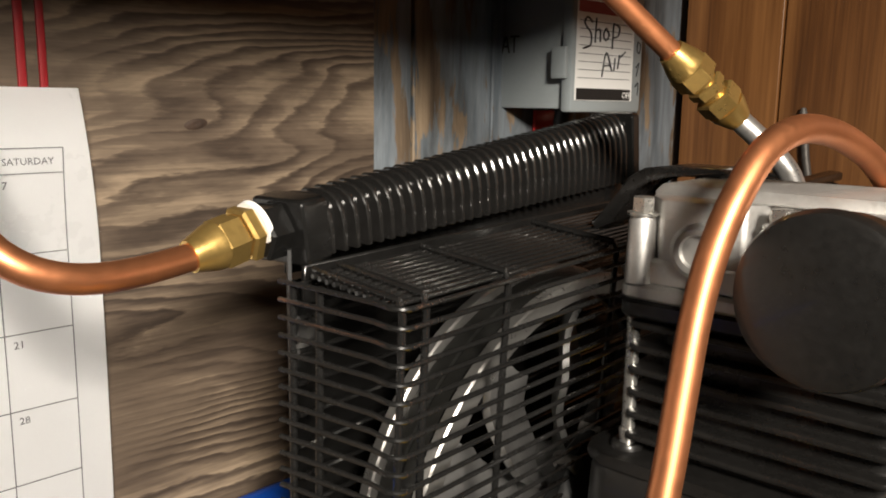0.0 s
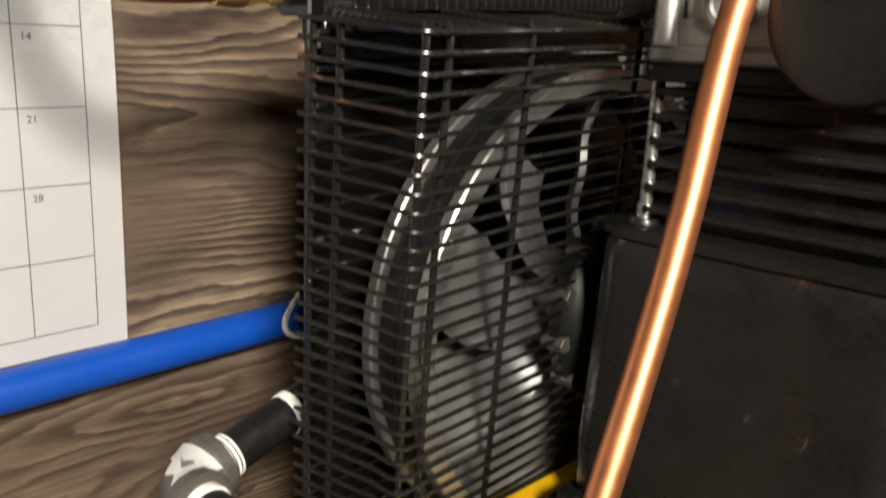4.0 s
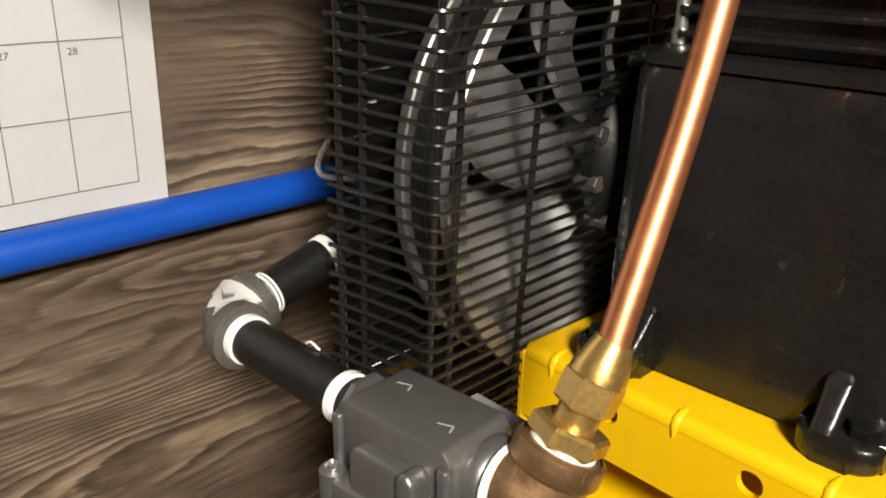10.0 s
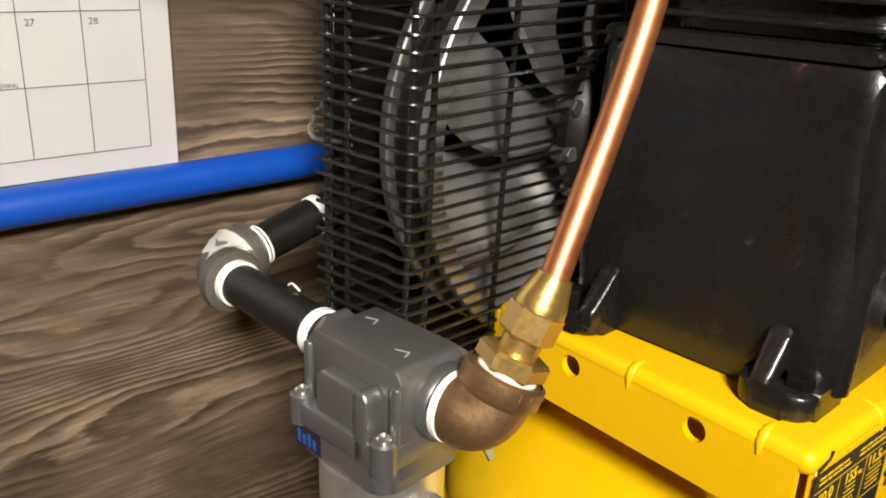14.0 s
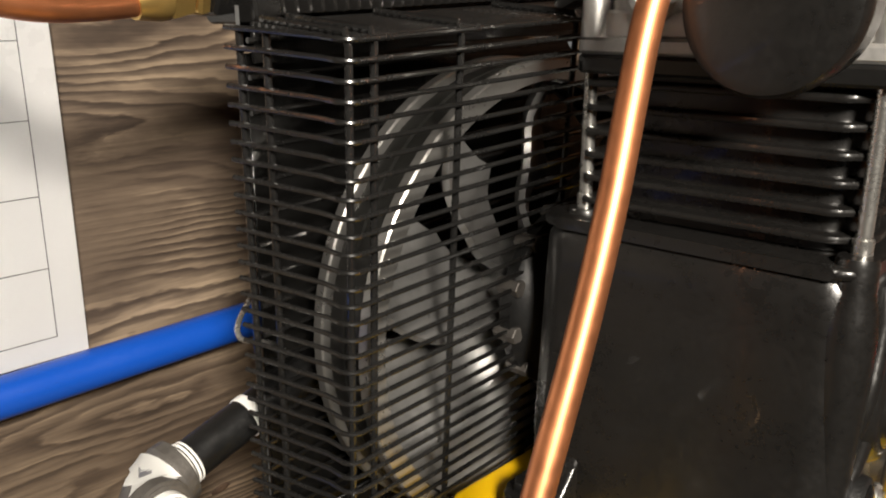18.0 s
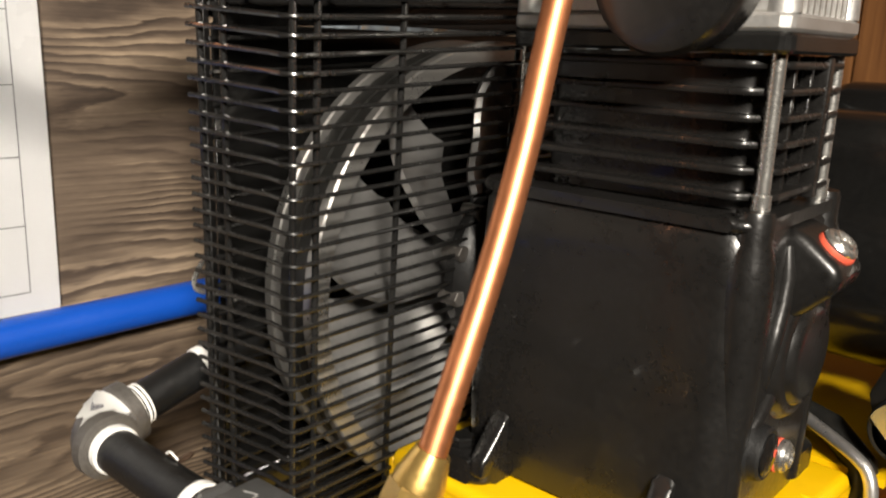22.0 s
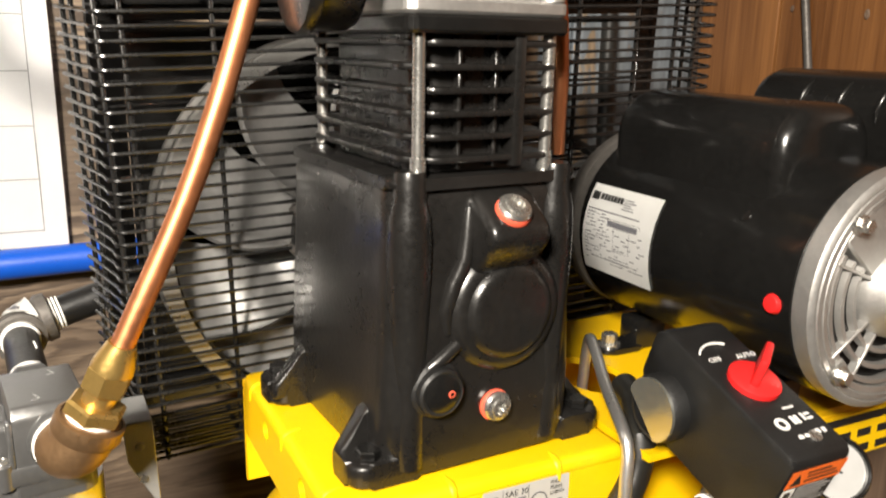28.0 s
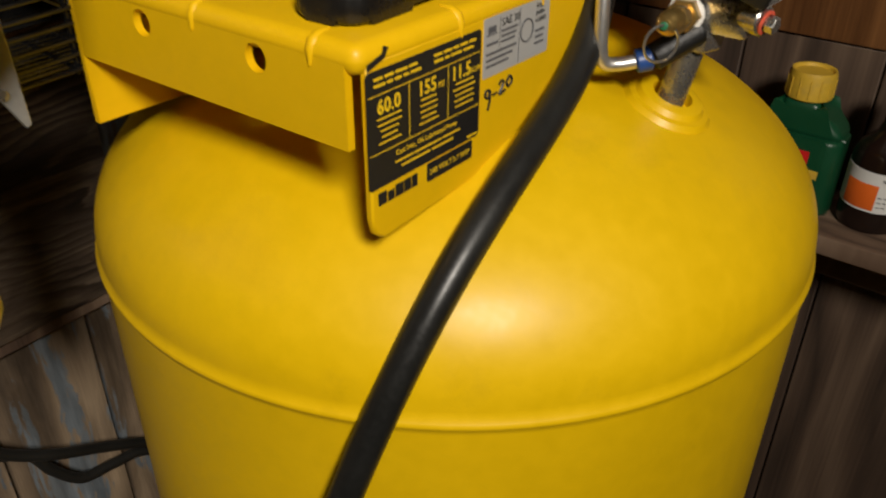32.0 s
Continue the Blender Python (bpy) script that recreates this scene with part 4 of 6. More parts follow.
stay = mesh_from(tube(B(), [(GX0, 0, GZ0 - 0.003), (GX1 - 0.0035, 0, GZ0 - 0.003), (GX1 - 0.003, 0, GZ0 + 0.003), (GX1 - 0.003, 0, GZ1 - 0.003), (GX1 - 0.005, 0, GZ1 + 0.0028), (GX0, 0, GZ1 + 0.0028)], 0.0018, 8), "upright_wire", WIRE)
for y in (GY0 + 0.004, GY0 + 0.018, 0.368, 0.46, 0.555, 0.648, 0.705, 0.745, 0.767):
    link("upright_wire", stay, guard).matrix_basis = Matrix.Translation((0, y, 0))
side = mesh_from(tube(B(), [(0, GY0 + 0.003, GZ0), (0, GY0 + 0.003, GZ1)], 0.0018, 8), "side_wire", WIRE)
for x, dy in ((GX0 + 0.003, -0.0135), (GX0 + 0.017, -0.009), (GX0 + 0.003, GY1 - GY0 + 0.004), (GX0 + 0.02, GY1 - GY0)):
    link("side_wire", side, guard).matrix_basis = Matrix.Translation((x, dy, 0))
bm = B()
for lo, hi in (((-0.281, GY1 - 0.02, GZ0), (-0.278, GY1, GZ1)), ((-0.281, 0.304, GZ1 - 0.02), (-0.278, GY1 - 0.02, GZ1)), ((-0.281, 0.304, GZ0), (-0.278, GY1 - 0.02, GZ0 + 0.02))):
    box(bm, lo, hi, 0.0008, 1)
part("rear_frame", bm, BLACK, guard)
rear_wire = mesh_from(tube(B(), [(-0.2770, 0.300, 0), (-0.2770, GY1 - 0.008, 0)], 0.0014, 6), "rear_wire", WIRE)
for k in range(0, NW, 2):
    link("rear_wire", rear_wire, guard).matrix_basis = Matrix.Translation((0, 0, GZ0 + (GZ1 - GZ0) * k / (NW - 1)))
part("top_rail", box(B(), (GX1 - 0.014, 0.58, GZ1 + 0.0032), (GX1 - 0.001, GY1 + 0.004, GZ1 + 0.0105), 0.002), BLACK, guard)
guard.matrix_basis = Matrix.Translation((-0.0032, 0, 0)) @ guard.matrix_basis @ Matrix.Rotation(radians(2.5), 4, "X") @ Matrix.Rotation(radians(4.8), 4, "Y")
panel = part("rear_panel", prism(B(), [(0.312, GZ0 + 0.004), (0.655, GZ0 + 0.004), (0.655, 1.535), (0.640, 1.560), (0.600, 1.600), (0.312, 1.600)], "x", -0.2985, -0.2965, 0.0006, 1), BLACK, guard, "solid black sheet backing")
part("panel_lip", prism(B(), [(-0.2985, 0.3115), (-0.2965, 0.3085), (-0.2615, 0.2855), (-0.2605, 0.2870)], "z", GZ0, 1.624), LIP, panel, "dull bent sheet lip")
# ---- flywheel ----
WY, WZ, WR = 0.462, 1.447, 0.148
wheel = thing("flywheel", (-0.215, WY, WZ), "grey cast flywheel with curved fan blades and a belt groove", "flywheel")
for x0, name in ((-0.252, "rear_rim"), (-0.215, "front_rim")):
    part(name, lathe(B(), [(WR - 0.012, 0), (WR - 0.001, 0), (WR, 0.001), (WR, 0.007), (WR - 0.001, 0.008), (WR - 0.012, 0.008), (WR - 0.012, 0)], (x0, WY, WZ), (1, 0, 0), 96), RIM, wheel, "machined bare metal rim")
part("groove", lathe(B(), [(WR - 0.014, 0.0), (WR - 0.012, 0.0), (WR - 0.012, 0.027), (WR - 0.014, 0.027)], (-0.243, WY, WZ), (1, 0, 0), 64), CAST, wheel)
part("hub", lathe(B(), [(0, -0.02), (0.030, -0.02), (0.034, -0.01), (0.034, 0.014), (0.028, 0.020), (0.012, 0.022), (0, 0.022)], (-0.228, WY, WZ), (1, 0, 0), 40), FANMETAL, wheel)
for k in range(9):
    edge = 10 + 40 * k
    gap = 24 if 20 < edge % 360 < 190 else 9
    bm = B()
    rows = []
    for i in range(15):
        r = 0.032 + (WR - 0.009 - 0.032) * i / 14
        u = min(1, max(0, (r - 0.056) / 0.081))
        lo = edge - 18 * (1 - u**1.6)
        wide = 41 - gap * min(1, max(0, (r - 0.086) / 0.050)) ** 0.6
        row = []
        for j in range(11):
            v = j / 10
            a = radians(lo + wide * v)
            x = -0.2125 - 0.030 * v**0.8 - 0.0035 * math.sin(v * 3.1) - 0.002 * math.sin(r * 120)
            row.append(bm.verts.new((x, WY - r * math.cos(a), WZ + r * math.sin(a))))
        rows.append(row)
    for a, b in zip(rows, rows[1:]):
        for j in range(10):
            bm.faces.new((a[j], a[j + 1], b[j + 1], b[j]))
    bmesh.ops.recalc_face_normals(bm, faces=bm.faces[:])
    bmesh.ops.solidify(bm, geom=bm.faces[:], thickness=0.004)
    part("fan_blade", bm, FANMETAL, wheel, "", 60)
PYY, PZZ, PRR = MY, MZ, 0.036
bm = B()
pts = []
ang = math.acos((WR - PRR) / (PYY - WY))
for k in range(33):
    a = ang + (2 * math.pi - 2 * ang) * k / 32
    pts.append((-0.229, WY + (WR - 0.008) * math.cos(a), WZ + (WR - 0.008) * math.sin(a)))
for k in range(13):
    a = -ang + 2 * ang * k / 12
    pts.append((-0.229, PYY + PRR * math.cos(a), PZZ + PRR * math.sin(a)))
for lo, hi in ((-0.2425, -0.2303), (-0.2297, -0.2175)):
    bm = B()
    inner = [[bm.verts.new((x, p[1], p[2])) for p in pts] for x in (lo, hi)]
    outer = [[bm.verts.new((x, (WY if i < 33 else PYY) + (p[1] - (WY if i < 33 else PYY)) * k, (WZ if i < 33 else PZZ) + (p[2] - (WZ if i < 33 else PZZ)) * k)) for i, p in enumerate(pts) for k in [(1.03 if i < 33 else 1.12)]] for x in (lo + 0.001, hi - 0.001)]
    n = len(pts)
    for i in range(n):
        j = (i + 1) % n
        bm.faces.new((inner[0][i], inner[0][j], inner[1][j], inner[1][i]))
        bm.faces.new((outer[0][i], outer[0][j], outer[1][j], outer[1][i]))
        bm.faces.new((inner[0][i], inner[0][j], outer[0][j], outer[0][i]))
        bm.faces.new((inner[1][i], inner[1][j], outer[1][j], outer[1][i]))
    tagged(part("drive_belt", bm, RUBBER), "black rubber V belt between flywheel and motor pulley", "belt", "drive belts")
pulley = thing("motor_pulley", (-0.229, MY, MZ), "small grey cast motor pulley on the shaft", "pulley")
part("sheave", lathe(B(), [(0, -0.014), (0.041, -0.014), (0.041, -0.009), (0.034, -0.003), (0.034, 0.003), (0.041, 0.009), (0.041, 0.014), (0, 0.014)], (-0.229, MY, MZ), (1, 0, 0), 48), FANMETAL, pulley)
part("shaft", rod(B(), (-0.215, MY, MZ), (-0.168, MY, MZ), 0.008, 20), STEEL, pulley)

# ---- aftercooler ----
cool = thing("aftercooler", (-0.275, 0.30, 1.62), "black finned aftercooler tube sloping up along the guard", "aftercooler")
LIFT = Matrix.Translation((-0.2745, 0.30, 1.6345)) @ Matrix.Rotation(radians(6.5), 4, "X") @ Matrix.Rotation(radians(6.0), 4, "Z")


def cooled(bm):
    bm.transform(LIFT)
    return bm


part("core", cooled(box(B(), (-0.012, 0.004, -0.013), (0.012, 0.338, 0.012), 0.008, 3)), BLACK, cool)
fin = mesh_from(cooled(prism(B(), [(-0.017, -0.016), (0.018, -0.016), (0.0185, -0.002), (0.0175, 0.0045), (0.0145, 0.0100), (0.0095, 0.0135), (0.004, 0.0148), (-0.010, 0.0145), (-0.017, 0.009)], "y", 0.006, 0.0088, 0.0007, 1)), "fin", FINBLACK)
step = LIFT.to_3x3() @ Vector((0, 0.0089, 0))
for k in range(37):
    link("fin", fin, cool).matrix_basis = Matrix.Translation(step * k) @ Matrix.Translation((0, 0, 1.6485)) @ Matrix.Diagonal((1, 1, 1 + 0.021 * k, 1)) @ Matrix.Translation((0, 0, -1.6485))
part("end_header", cooled(prism(B(), rounded(-0.019, 0.020, -0.018, 0.015, 0.004, 3), "y", -0.012, 0.0045, 0.0012, 1)), BLACK, cool)
part("end_header", cooled(prism(B(), rounded(-0.019, 0.020, -0.042, 0.0155, 0.004, 3), "y", 0.3345, 0.3460, 0.0012, 1)), BLACK, cool)
part("base_plate", prism(B(), [(0.310, 1.603), (0.630, 1.603), (0.630, 1.655), (0.310, 1.620)], "x", -0.3010, -0.2990, 0.0005, 1), BLACK, cool, "black sheet under the fins")
part("inlet_adapter", cooled(hexnut(B(), (0.0, -0.026, 0.0), (0.0, -0.012, 0.0), 0.0145)), BLACK, cool)
part("support_leg", box(B(), (-0.328, 0.612, 1.615), (-0.298, 0.634, 1.660), 0.002), BLACK, cool)

# ---- pipes and tubes ----
CU = 0.0064


def flare_nut(bm, p, d, r, length):
    """A brass flare nut: a hex body with a tapered collar, from p along d."""
    p, d = Vector(p), Vector(d).normalized()
    hexnut(bm, p, p + d * length * 0.48, r)
    return lathe(bm, [(0, length * 0.46), (r * 0.93, length * 0.46), (r * 0.9, length * 0.58), (r * 0.62, length), (CU, length), (0, length * 0.98)], p, d, 28)


line = thing("filter_feed_tube", (-0.0735, 0.276, 1.40), "bright copper tube arching from the air filter over the pump head", "copper tube")
arch = smooth_line([(-0.0775, 0.2786, 1.4279), (-0.0811, 0.3142, 1.4986), (-0.0833, 0.3348, 1.5485), (-0.0856, 0.3478, 1.5850), (-0.0868, 0.3576, 1.6145), (-0.0857, 0.3665, 1.6390), (-0.0830, 0.3775, 1.6600), (-0.0800, 0.3930, 1.6770), (-0.0770, 0.4140, 1.6850), (-0.0750, 0.4400, 1.6850), (-0.0720, 0.4680, 1.6790), (-0.0680, 0.4930, 1.6680), (-0.0630, 0.5150, 1.6480), (-0.0590, 0.5280, 1.6180), (-0.0575, 0.5320, 1.5800), (-0.0570, 0.5320, 1.5450), (-0.0570, 0.5320, 1.5235)], 6)
part("tube", tube(B(), arch, CU, 18), COPPER, line)
low = Vector((-0.0777, 0.2790, 1.4285))
down = Vector((-0.006, -0.0165, -0.038)).normalized()
part("flare_nut", flare_nut(B(), low + down * 0.026, -down, 0.0124, 0.029), BRASS, line, "brass flare nut")
bm = rod(B(), low + down * 0.025, low + down * 0.034, 0.0088, 24)
hexnut(bm, low + down * 0.033, low + down * 0.042, 0.0162)
rod(bm, low + down * 0.041, low + down * 0.048, 0.0115, 24)
part("adapter", bm, BRASS, line, "brass flare adapter")

elbow = thing("bronze_elbow", (-0.085, 0.245, 1.36), "dull cast bronze pipe elbow with raised letters", "pipe elbow")
top = low + down * 0.043
port = Vector((-0.0985, 0.2480, 1.3705))
path = [top, top + down * 0.007] + bezier([top + down * 0.008, top + down * 0.018, (-0.0880, 0.2515, 1.3705), (-0.0940, 0.2490, 1.3705)], 10) + [port]
part("body", tube(B(), path, [0.0160] * 2 + [0.0165] * 10 + [0.0158], 28), BRONZE, elbow)
part("collar", lathe(B(), [(0.0165, 0), (0.0185, 0.001), (0.0188, 0.009), (0.017, 0.0115)], top - down * 0.0005, down, 32), BRONZE, elbow)
part("thread_tape", lathe(B(), [(0.0118, -0.004), (0.0136, -0.003), (0.0138, 0.0005), (0.0125, 0.002)], top, down, 24), TAPE, elbow, "white thread tape")
part("thread_tape", lathe(B(), [(0.0125, -0.0035), (0.0164, -0.0025), (0.0164, 0.0005), (0.0125, 0.001)], port, (0.99, 0.12, 0.0), 28), TAPE, elbow, "white thread tape")
side = down.cross(Vector((1, 0, 0))).normalized()
letters = Matrix.Translation(top + down * 0.006 + Vector((0.0187, 0, 0)))
for k in range(5):
    p = top + down * 0.0055
    a = radians(-48 + 17 * k)
    u = Vector((1, 0, 0)) * math.cos(a) + side * math.sin(a)
    part("raised_mark", rod(B(), p + u * 0.0178 + down * 0.0018, p + u * 0.0178 - down * 0.0018, 0.0011, 6), BRONZE, elbow)

# inline filter unit, built square and then turned a little about the upright
UNIT = Matrix.Translation((-0.1389, 0.2385, 0)) @ Matrix.Rotation(radians(6.5), 4, "Z")
unit = thing("inline_air_filter", (-0.139, 0.2385, 1.20), "grey die-cast inline air filter with a metal bowl and sight strip", "air filter")


def unit_part(name, bm, material, parent, label="", sharp=38):
    bm.transform(UNIT)
    return part(name, bm, material, parent, label, sharp)


bm = prism(B(), [(-0.0315, 1.338), (0.0320, 1.338), (0.0320, 1.3855), (0.0275, 1.3910), (-0.0275, 1.3910), (-0.0315, 1.3860)], "y", -0.0195, 0.0195, 0.0016, 2)
head_body = unit_part("filter_head", bm, GREYCAST, unit)
unit_part("raised_panel", prism(B(), [(-0.0165, 1.3440), (0.0205, 1.3440), (0.0205, 1.3735), (0.0165, 1.3790), (-0.0125, 1.3790), (-0.0165, 1.3745)], "y", -0.0275, -0.0185, 0.0022, 3), GREYCAST, head_body)
unit_part("corner_pillar", prism(B(), [(0.0120, 1.3440), (0.0215, 1.3440), (0.0215, 1.3770), (0.0175, 1.3815), (0.0120, 1.3780)], "y", -0.0300, -0.0190, 0.0024, 3), GREYCAST, head_body)
unit_part("side_rib", box(B(), (-0.0318, -0.0225, 1.3560), (-0.0268, -0.0190, 1.3850), 0.0014, 3), GREYCAST, head_body)
unit_part("side_rib", box(B(), (0.0270, -0.0225, 1.3560), (0.0322, -0.0190, 1.3850), 0.0014, 3), GREYCAST, head_body)
unit_part("back_step", prism(B(), [(-0.004, 1.352), (0.0230, 1.352), (0.0230, 1.3820), (0.020, 1.3850), (-0.001, 1.3850), (-0.004, 1.3820)], "y", 0.0190, 0.0250, 0.0016, 2), GREYCAST, head_body)
unit_part("port_boss", lathe(B(), [(0.0, 0.0), (0.0180, 0.0), (0.0180, 0.0045), (0.0168, 0.0062), (0.0, 0.0062)], (0.0315, 0.0050, 1.3700), (1, 0, 0), 28), GREYCAST, head_body)
unit_part("port_boss", lathe(B(), [(0.0, 0.0), (0.0178, 0.0), (0.0178, 0.0028), (0.0162, 0.0040), (0.0, 0.0040)], (-0.0310, -0.0020, 1.3755), (-1, 0, 0), 8, radians(22.5)), GREYCAST, head_body)
for x, y in ((-0.021, 0.006), (0.013, -0.006)):
    bars([(0, 0, 0.0075, 0.0007), (0.0068, -0.0045, 0.0007, 0.0050)], UNIT @ Matrix.Translation((x, y, 1.3911)) @ Matrix.Rotation(0.35, 4, "Z"), SILVERLABEL, head_body, "cast_mark")
flange_ring = unit_part("base_flange", prism(B(), rounded(-0.0335, 0.0330, -0.0300, 0.0235, 0.006, 4), "z", 1.3460, 1.3575, 0.0015, 2), GREYCAST, unit)
for x, y in ((-0.0285, -0.0255), (0.0280, -0.0255)):
    ear = unit_part("ear", lathe(B(), [(0, 1.3455), (0.0060, 1.3455), (0.0060, 1.3598), (0.0048, 1.3610), (0, 1.3610)], (x, y, 0), (0, 0, 1), 18), GREYCAST, flange_ring)
    unit_part("screw", lathe(B(), [(0.0036, 1.3610), (0.0036, 1.3622), (0.0022, 1.3630), (0.0012, 1.3618), (0, 1.3618)], (x, y, 0), (0, 0, 1), 14), STEEL, ear)
unit_part("bowl_ring", prism(B(), rounded(-0.0315, 0.0310, -0.0285, 0.0225, 0.008, 5), "z", 1.3330, 1.3458, 0.001, 1), GREYCAST, unit)
front = UNIT @ Matrix(((1, 0, 0, 0), (0, 0, -1, -0.0287), (0, 1, 0, 0), (0, 0, 0, 1)))
blue_label = bars([(-0.0300, 1.3340, 0.0185, 0.0112)], front, NAVY, unit, "blue_label", "dark blue sticker with pale bars")
bars([(-0.0285 + 0.0038 * k, 1.3358, 0.0024, 0.0070 - 0.0016 * (k % 2)) for k in range(4)], front @ Matrix.Translation((0, 0, 0.0002)), BLUEPLASTIC, unit, "sticker_bar")
unit_part("bowl", lathe(B(), [(0, 1.2190), (0.0170, 1.2190), (0.0255, 1.2220), (0.0288, 1.2300), (0.0300, 1.312), (0.0300, 1.3325), (0, 1.3325)], (0, -0.001, 0), (0, 0, 1), 40), ALUTUBE, unit, "bare aluminium bowl")
unit_part("drain_knob", lathe(B(), [(0, 1.2000), (0.0042, 1.2000), (0.0047, 1.2070), (0.0080, 1.2090), (0.0090, 1.2160), (0.0060, 1.2195), (0, 1.2195)], (0.004, -0.001, 0), (0, 0, 1), 20), PLASTIC, unit, "black plastic drain")
turn = UNIT @ Matrix.Translation((0, -0.001, 0)) @ Matrix.Rotation(radians(-6), 4, "Z")


def sight_part(name, bm, material, parent, label=""):
    bm.transform(turn)
    return part(name, bm, material, parent, label)


gl = sight_part("sight_frame", box(B(), (0.0270, -0.0105, 1.2230), (0.0345, 0.0105, 1.3200), 0.002, 3), STEEL, unit, "polished sight frame")
sight_part("sight_slot", box(B(), (0.0344, -0.0058, 1.2330), (0.0347, 0.0056, 1.3080), 0.0001, 1), INK_AND_SHADE, gl)
sight_part("sight_strip", box(B(), (0.0345, -0.0026, 1.2340), (0.0354, 0.0032, 1.3070), 0.0003, 1), BLUEPLASTIC, gl, "blue sight strip")
for k in range(24):
    sight_part("scale_mark", box(B(), (0.0354, -0.0024, 1.2370 + 0.0029 * k), (0.0356, -0.0008, 1.2378 + 0.0029 * k)), SILVERLABEL, gl)
for z in (1.2275, 1.3150):
    sight_part("screw", lathe(B(), [(0.0040, 0), (0.0040, 0.0015), (0.0025, 0.0024), (0.0012, 0.0012), (0, 0.0012)], (0.0344, 0.0, z), (1, 0, 0), 16), STEEL, gl)
bm = prism(B(), [(0.2790, 1.3630), (0.2965, 1.3630), (0.2985, 1.3090), (0.2955, 1.3080), (0.2810, 1.3370)], "x", -0.1268, -0.1250, 0.0005, 1)
box(bm, (-0.165, 0.260, 1.3612), (-0.1250, 0.2965, 1.3630), 0.0005, 1)
mount = part("mounting_plate", bm, ZINC, unit, "bent zinc mounting plate")
for y, z in ((0.2885, 1.3470), (0.2895, 1.3250)):
    part("rivet", lathe(B(), [(0.0028, 0), (0.0024, 0.0010), (0, 0.0014)], (-0.1250, y, z), (1, 0, 0), 14), STEEL, mount)

# black iron pipe run
run = thing("iron_pipe_run", (-0.28, 0.225, 1.36), "black iron pipe nipples joined by a grey malleable elbow", "pipe")
N1, N2 = Vector((-0.2660, 0.2262, 1.3775)), Vector((-0.1700, 0.2330, 1.3765))
M1, M2 = Vector((-0.2860, 0.2480, 1.3862)), Vector((-0.3000, 0.3900, 1.4230))
nd, md = (N2 - N1).normalized(), (M2 - M1).normalized()
part("pipe_nipple", rod(B(), N1, N2, 0.0118, 26), IRONPIPE, run)
part("thread_tape", rod(B(), N2 - nd * 0.0165, N2 - nd * 0.0095, 0.0128, 26, 0.001), TAPE, run, "white thread tape")
part("thread_tape", rod(B(), N1 + nd * 0.0005, N1 + nd * 0.0072, 0.0132, 26, 0.001), TAPE, run, "white thread tape")
part("tape_shred", tube(B(), smooth_line([N1 + nd * 0.045 + Vector((0, 0.006, 0.0115)), N1 + nd * 0.049 + Vector((0, 0.006, 0.0135)), N1 + nd * 0.054 + Vector((0, 0.007, 0.0108))], 5), 0.0006, 6), TAPE, run, "loose shred of white tape")
part("pipe_nipple", rod(B(), M1, M2, 0.0118, 26), IRONPIPE, run)
for s0, s1, r in ((0.0005, 0.0020, 0.0130), (0.0030, 0.0046, 0.0127), (0.0056, 0.0070, 0.0124), (0.0450, 0.0510, 0.0126)):
    part("thread_tape", rod(B(), M1 + md * s0, M1 + md * s1, r, 26, 0.0005), TAPE, run, "white thread tape")
corner = (N1 - nd * 0.0145 + M1 - md * 0.0225) / 2
el = bezier([N1 + nd * 0.001, N1 - nd * 0.011, corner, M1 - md * 0.012, M1], 14)
eb = part("elbow_body", tube(B(), el, [0.0160] * 2 + [0.0168] * 10 + [0.0160] * 2, 28), MALLEABLE, run, "grey cast malleable elbow")
part("elbow_collar", lathe(B(), [(0.0150, 0), (0.0180, 0.0008), (0.0184, 0.0075), (0.0160, 0.0105)], N1 + nd * 0.001, -nd, 32), MALLEABLE, eb)
part("elbow_collar", lathe(B(), [(0.0150, 0), (0.0180, 0.0008), (0.0184, 0.0075), (0.0160, 0.0105)], M1, -md, 32), MALLEABLE, eb)
# torn sticker over the crown of the elbow
bm = B()
cols = []
for i in range(9):
    q = el[2 + i]
    t = (el[3 + i] - el[1 + i]).normalized()
    n0 = (Vector((0, 0, 1)) - t * t.z).normalized()
    sd = t.cross(n0).normalized()
    cols.append([bm.verts.new(q + (0.0186 + 0.0012 * (i in (0, 8))) * (n0 * math.cos(a) - sd * math.sin(a))) for a in (radians(v) for v in (-58 + 9 * (i % 2), -36, -14, 8, 28, 44 - 7 * (i % 3)))])
for a, b in zip(cols, cols[1:]):
    for j in range(5):
        bm.faces.new((a[j], a[j + 1], b[j + 1], b[j]))
bmesh.ops.solidify(bm, geom=bm.faces[:], thickness=0.0003)
lab = part("price_label", bm, WHITE, eb, "torn white bar-code sticker")
bm = B()
for i in range(9):
    c = el[5] + Vector((0.0035 - 0.0016 * i, -0.004 + 0.0008 * i, 0.0183))
    box(bm, (c.x, c.y - 0.0035, c.z), (c.x + (0.0005 if i % 3 else 0.0003), c.y + 0.0035, c.z + 0.0007))
part("bar_code", bm, INK, lab)

# blue water pipe on the wall
tagged(part("blue_pipe", tube(B(), [(-0.4335, -0.7, 1.3905), (-0.4335, -0.2, 1.389), (-0.4335, 0.10, 1.389), (-0.4335, 0.25, 1.391), (-0.4335, 0.42, 1.393)], 0.0135, 28), BLUE), "straight bright blue plastic air pipe along the plywood", "pipe")

